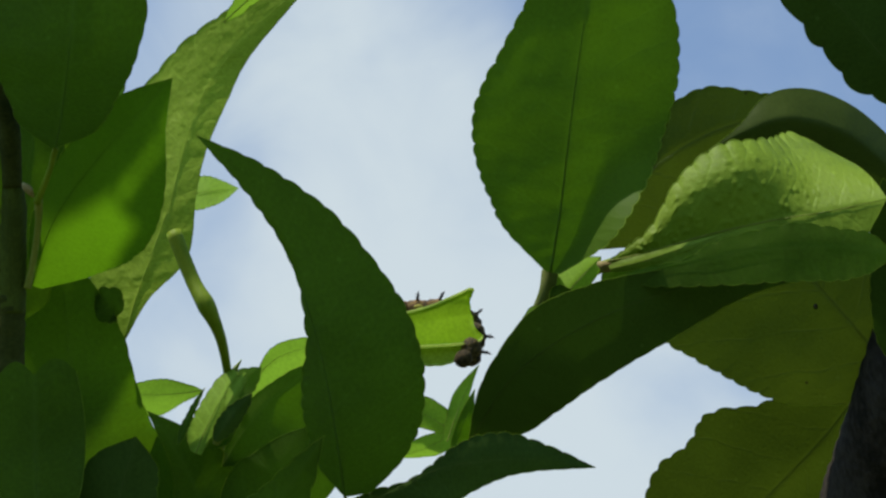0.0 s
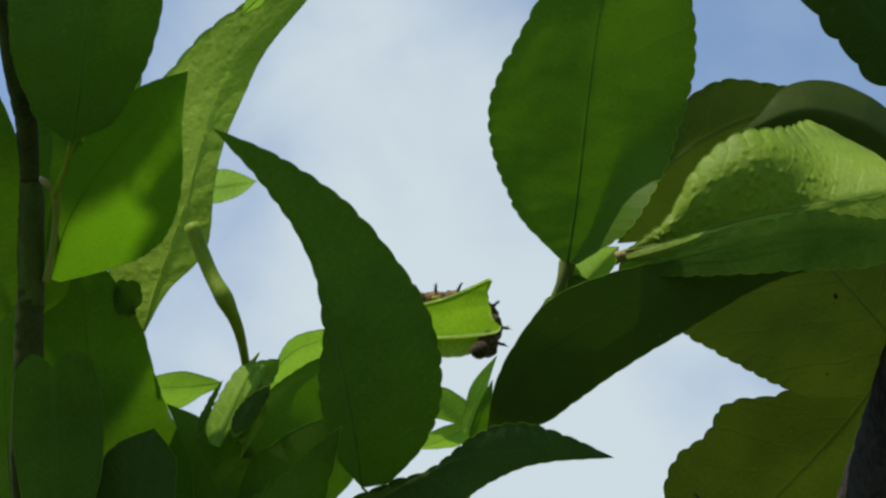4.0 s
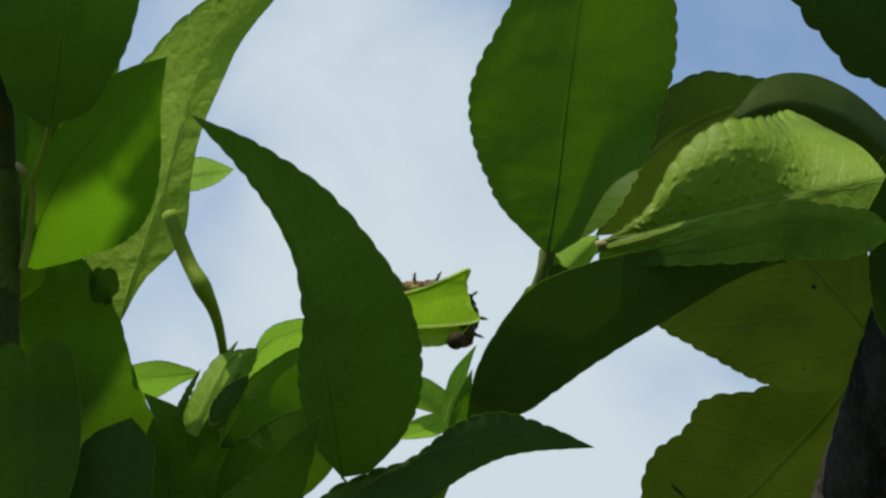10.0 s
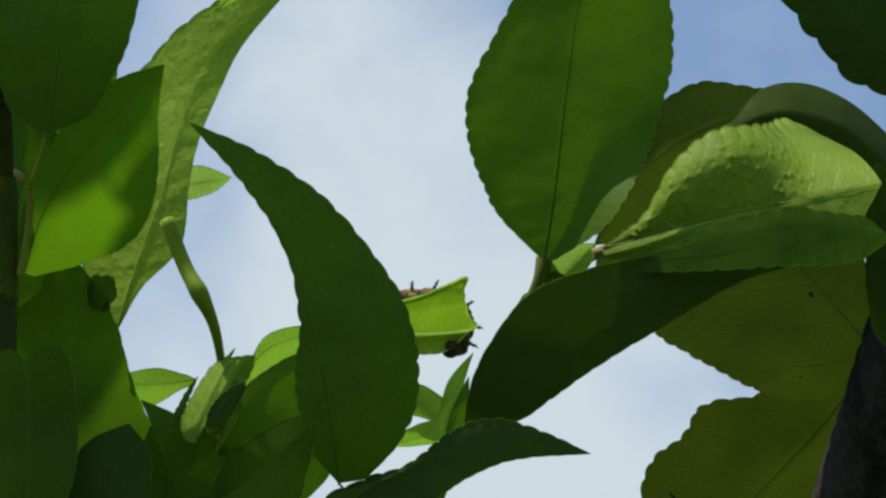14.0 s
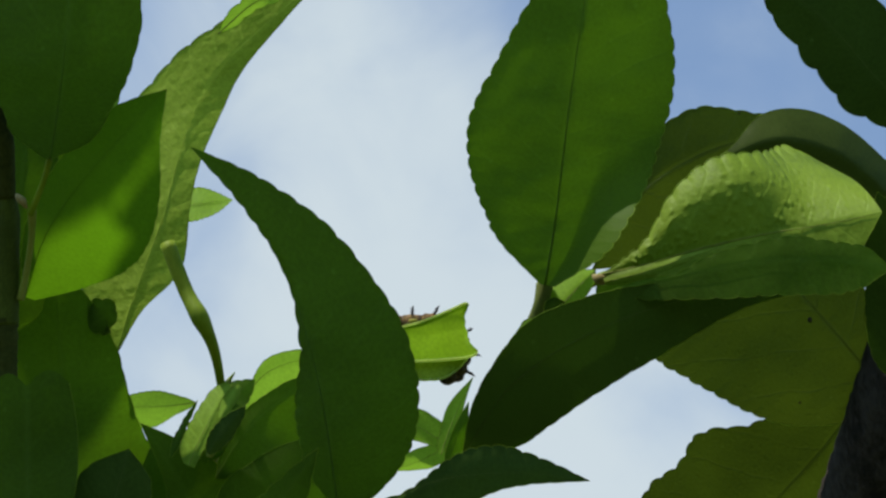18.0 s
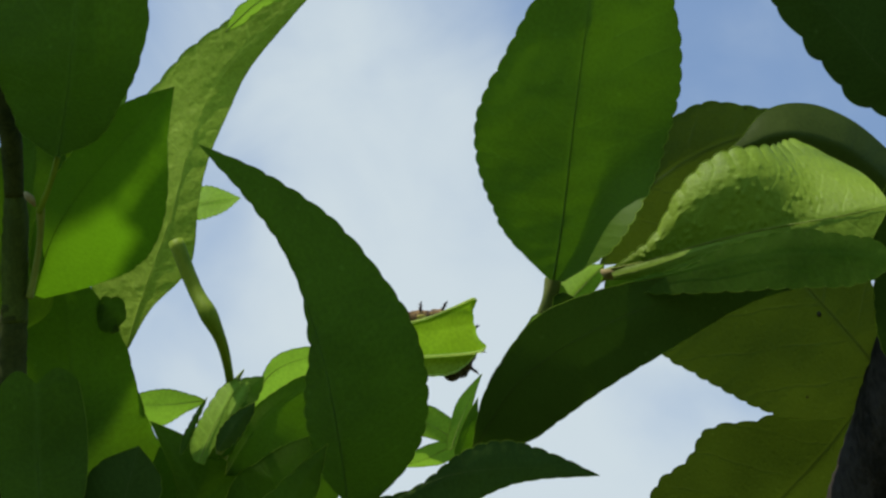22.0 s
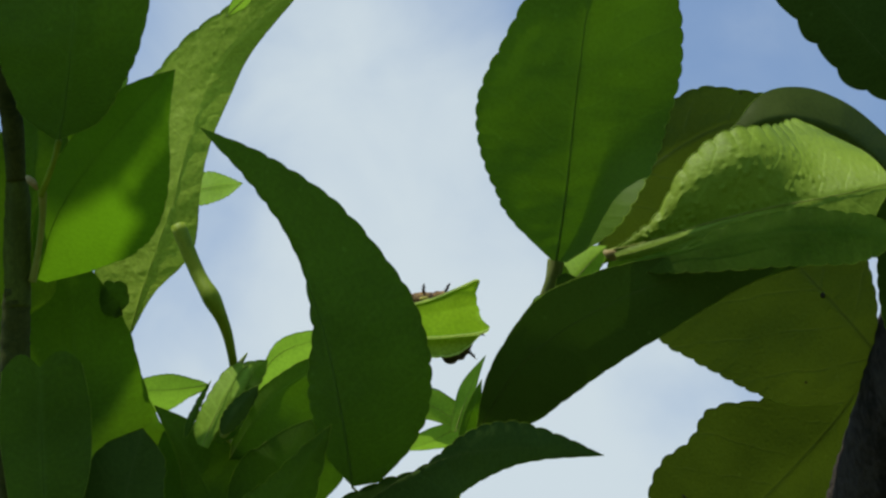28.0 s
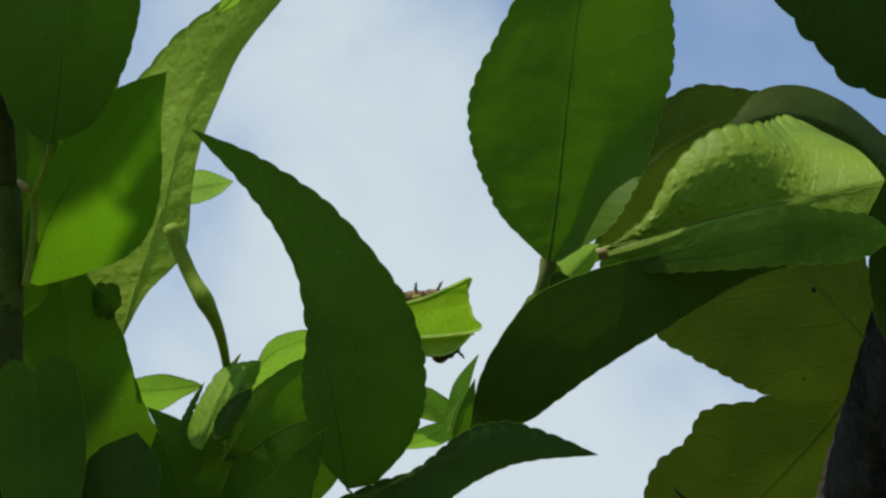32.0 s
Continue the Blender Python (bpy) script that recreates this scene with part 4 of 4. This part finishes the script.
def body_mesh(name, long, tall, wide, material, seed, ridges=3):
    """A plump ring of the body, long along x, wrinkled across."""
    verts, faces = [], []
    n, m = 14, 18
    for i in range(n + 1):
        u = -1 + 2 * i / n
        r = max(0.02, 1 - abs(u) ** 2.6) ** 0.5 * (1 + 0.05 * math.cos(u * math.pi * ridges))
        for j in range(m):
            w = 2 * math.pi * j / m
            k = 1 + 0.09 * noise.noise((u * 2.2, math.cos(w) * 2 + seed, math.sin(w) * 2))
            verts.append((u * long, math.cos(w) * tall * r * k, math.sin(w) * wide * r * k))
    for i in range(n):
        for j in range(m):
            k = (j + 1) % m
            faces.append((i * m + j, (i + 1) * m + j, (i + 1) * m + k, i * m + k))
    faces.append(tuple(range(m)))
    faces.append(tuple(n * m + j for j in range(m))[::-1])
    return mesh_of(name, [Vector(v) / 100 for v in verts], faces, material)


def spine_mesh(length, seed):
    """A branched, tapering spine that stands along y."""
    verts, faces = [], []
    lean = 0.16 + 0.08 * (seed % 3 - 1)
    stubs = [((0, 0, 0), (lean * length, length, 0), 0.015)]
    for q in range(5):
        h = length * (0.12 + 0.13 * q)
        a = q * 2.4 + seed
        stubs.append(((lean * h, h, 0), (lean * h + 0.05 * math.cos(a), h + 0.035, 0.05 * math.sin(a)), 0.008))
    for a, b, r in stubs:
        v, f = tube_data([Vector(a) / 100, (Vector(a) * 0.5 + Vector(b) * 0.5) / 100, Vector(b) / 100], [r * 2.1 / 100, r * 1.1 / 100, r * 0.2 / 100], steps=8, sides=7)
        k = len(verts)
        verts += v
        faces += [tuple(x + k for x in y) for y in f]
    return mesh_of("spine", verts, faces, SPINE)


def ring_pose(x, y, z, turn):
    return pose(x / 100, y / 100, -z / 100, 0, 0, turn)


SPINES = [spine_mesh(0.20 + 0.02 * (i % 3), i) for i in range(4)]


def ring(i, m, dark, size):
    seg = new("body_segment", body_mesh("body_segment", 0.275 * size, 0.20 * size, 0.20 * size, SKIN_DARK if dark else SKIN, i * 1.7))
    seg.parent = caterpillar
    seg.matrix_basis = m
    tagged(seg, "dark brown mottled body ring" if dark else "orange-brown mottled body ring")
    for k, w in enumerate((-24, 24) if i != 6 else ()):
        sp = new("spine", SPINES[(i + k) % 4])
        sp.parent = seg
        a = radians(w)
        sp.matrix_basis = pose(0, 0.00185 * size * math.cos(a), 0.00185 * size * math.sin(a), w, 0, 0)
    if dark:
        return seg
    band = new("side_patch", body_mesh("side_patch", 0.09 * size, 0.05 * size, 0.03 * size, SKIN_SIDE, i))
    band.parent = seg
    band.matrix_basis = pose(0.0002, 0.0006 * size, 0.00172 * size)
    return seg


ring(0, ring_pose(-1.53, -0.68, 1.54, 11.3), False, 1.0)
ring(1, ring_pose(-1.16, -0.61, 1.63, 6.3), False, 1.0)
ring(2, ring_pose(-0.77, -0.56, 1.68, 3.1), False, 1.0)
ring(3, ring_pose(-0.37, -0.54, 1.7, 3.3), False, 1.0)
ring(4, ring_pose(0.01, -0.52, 1.73, 1.6), False, 1.0)
ring(5, ring_pose(0.39, -0.51, 1.74, -13.0), False, 1.0)

# the front rings and the head, where they are at the start and at the end of the meal
FRONT = []
FRONT.append((ring(6, ring_pose(0.67, -0.57, 1.66, 0), True, 1), (0.67, -0.57, 1.66, -19.3), (0.6, -0.62, 1.61, -40.2)))
FRONT.append((ring(7, ring_pose(1.0, -0.72, 1.49, 0), True, 0.95), (1.0, -0.72, 1.49, -45.7), (0.73, -0.8, 1.6, -70.4)))
FRONT.append((ring(8, ring_pose(1.1, -1.01, 1.13, 0), True, 1.0), (1.1, -1.01, 1.13, -86.9), (0.78, -1.1, 1.64, -97.5)))
FRONT.append((ring(9, ring_pose(1.01, -1.28, 0.79, 0), True, 1.0), (1.01, -1.28, 0.79, -87.1), (0.66, -1.38, 1.72, -123.4)))


def head_mesh():
    """A rounded head capsule with two lobes, eyes and jaws at the front (+x)."""
    verts, faces = [], []
    n, m = 16, 20
    for i in range(n + 1):
        th = math.pi * i / n
        for j in range(m):
            w = 2 * math.pi * j / m
            x, y, z = math.cos(th), math.sin(th) * math.cos(w), math.sin(th) * math.sin(w)
            k = 1 - 0.10 * math.exp(-(z * 6) ** 2) * (y > 0)
            verts.append((0.18 * x * k, 0.165 * y * k, 0.17 * z * k))
    for i in range(n):
        for j in range(m):
            k = (j + 1) % m
            faces.append((i * m + j, (i + 1) * m + j, (i + 1) * m + k, i * m + k))
    return mesh_of("head", [Vector(v) / 100 for v in verts], faces, SHELL)


head = new("head", head_mesh())
head.parent = caterpillar
tagged(head, "shiny black head")
for w in (-1, 1):
    jaw = new("jaw", spine_mesh(0.07, 1))
    jaw.parent = head
    jaw.matrix_basis = pose(0.0010, -0.0006, 0.0004 * w, 0, 0, -120)
leg_mesh = spine_mesh(0.13, 2)
for seg, _, _ in FRONT[1:4]:
    for w in (-1, 1):
        leg = new("leg", leg_mesh)
        leg.parent = seg
        leg.matrix_basis = pose(0, -0.0014, 0.0008 * w, 180 + 15 * w, 0, 0)

FRONT.append((head, (0.86, -1.39, 0.4, -137.3), (0.48, -1.54, 1.5, -135.0)))


# how leaves stir in the breeze: seconds, then millimetres to the right and downwards
STIR_TOP = ((0, 0.3, -1.0), (1, 0.2, -0.9), (2, 0.0, -0.8), (3, 0.2, -0.5), (5.5, -0.1, 0.0), (6, -0.2, 0.2), (7, -0.2, 0.7), (8, -0.5, 1.0), (9, -0.2, 0.6),
            (10, 0.0, 0.1), (12, 0.0, 0.0), (13, 0.1, 0.1), (13.5, 0.4, 0.1), (15.5, -0.1, 0.5), (16.5, -0.2, 0.6), (17.5, 0.0, 0.5), (18.5, 0.2, 0.0), (19, -0.2, -0.6),
            (20, -0.5, -0.2), (21, -0.4, 0.4), (22, -0.3, 0.2), (23, -1.1, 0.9), (24, -1.0, 0.8), (24.5, -0.6, 0.6), (26.5, -1.1, 1.3), (27.5, -1.5, 1.1), (28.5, -1.1, 1.2),
            (29, -1.3, 1.5), (30, -1.3, 1.3), (31, -1.2, 1.2), (31.5, -0.8, 1.0), (32, -0.5, 1.0))
STIR_ROLL = ((0, 0.4, -1.5), (1, 0.4, -1.4), (2, 0.2, -1.4), (3, 0.4, -1.0), (5.5, 0.0, -0.6), (6, -0.3, -0.3), (7, -0.3, 0.0), (8, -0.5, 0.3), (9, -0.2, 0.1), (10, 0.2, -0.3),
             (12, 0.0, 0.0), (13, 0.0, -0.1), (13.5, 0.5, 0.0), (15.5, -0.2, 0.0), (17, 0.0, 0.0), (18.5, 0.1, -0.3), (19, 0.0, -1.0), (20, -0.9, -0.4), (21, -0.9, 0.0),
             (22, -0.2, 0.0), (23, -1.2, 0.4), (24, -1.1, 0.3), (24.5, -1.0, 0.2), (26.5, -1.6, 0.6), (27.5, -1.6, 0.7), (28.5, -1.4, 0.6), (29, -1.5, 1.0), (30, -1.7, 1.1),
             (31, -1.8, 1.1), (31.5, -0.7, 1.1), (32, -0.6, 1.2))
STIR_HALF = ((0, 0.5, -1.4), (1, 0.6, -1.3), (2, 0.4, -1.4), (3, 0.6, -1.1), (5.5, 0.3, -0.9), (6, 0.1, -0.6), (7, 0.1, -0.2), (8, -0.2, 0.1), (9, 0.0, 0.0), (10, 0.2, -0.2),
             (12, 0.0, 0.0), (13.5, 0.2, -0.2), (15.5, 0.0, -0.2), (17, 0.0, 0.0), (18.5, 0.4, -0.2), (19, 0.0, -1.0), (20, -0.5, -0.4), (21, -0.5, 0.0), (22, -0.2, -0.1),
             (23, -0.6, 0.4), (24, -0.8, 0.3), (26.5, -1.2, 0.5), (27.5, -1.4, 0.6), (29, -1.3, 0.9), (30, -1.3, 0.9), (31, -1.0, 1.2), (31.5, 0.0, 1.3), (32, 0.0, 1.2))
STIR_LOW = ((0, 0.0, -1.4), (2, 0.0, -1.2), (3.5, -0.3, -1.3), (5.5, -0.8, -1.6), (6, -0.4, -1.3), (7, 0.0, -1.5), (8, -0.4, -1.5), (9, -0.5, -0.9), (10, -0.4, -0.3), (12, 0.0, 0.0),
            (13, 0.0, -0.8), (15.5, -0.3, -1.0), (17, -0.6, -0.3), (18.5, -0.6, 0.1), (20, -0.9, 0.2), (22, -0.8, 0.0), (24, -1.4, -0.5), (27, -1.3, -0.5), (29, -1.3, -0.8),
            (30, -1.1, -0.4), (30.5, -2.0, 0.6), (31, -1.4, 1.0), (32, -0.5, 1.0))
STIR_FED = ((0, 0.0, 0.0), (8, 0.0, 0.0), (12, 0.0, 0.0), (18, 0.1, 0.4), (20, 0.0, 0.1), (23, 0.0, 0.3), (24, 0.0, 0.0), (30, 0.0, 0.0), (30.5, 0.3, 1.1), (31, 0.5, 0.8), (31.5, 0.2, 0.1), (32, 0.0, 0.0))


def stir(ob, rows):
    home = ob.location.copy()
    turn = ob.matrix_basis.to_3x3().to_4x4()
    walk(ob, [(t, Matrix.Translation(home + PLAN.to_3x3() @ Vector((x, -y, 0)) / 1000) @ turn) for t, x, y in rows])


def motions():
    """The caterpillar's front draws back behind the leaf as it feeds, nodding all the while."""
    done = [(0, 0.0), (3, 0.05), (8, 0.14), (12, 0.24), (16, 0.36), (19.5, 0.50), (23, 0.66), (27.5, 0.83), (32, 1.0)]
    for i, (ob, a, b) in enumerate(FRONT):
        rows = []
        for q in range(65):
            t = q / 2
            k = float(np.interp(t, [d[0] for d in done], [d[1] for d in done]))
            nod = math.sin(t * 3.1) * (i / len(FRONT)) ** 2
            v = [x + (y - x) * k for x, y in zip(a, b)]
            rows.append((t, ring_pose(v[0] + 0.02 * nod, v[1] + 0.03 * nod, v[2], v[3] + 6 * nod)))
        walk(ob, rows)
    for ob in (FED_LEAF, FED_HALF, caterpillar):
        stir(ob, STIR_FED)
    for ob, rows in ((OLD_ROLLED, STIR_ROLL), (OLD_ROLL, STIR_ROLL), (OLD_HALF, STIR_HALF), (OLD_LOW, STIR_LOW), (TOP_LEAF, STIR_TOP)):
        stir(ob, rows)


motions()
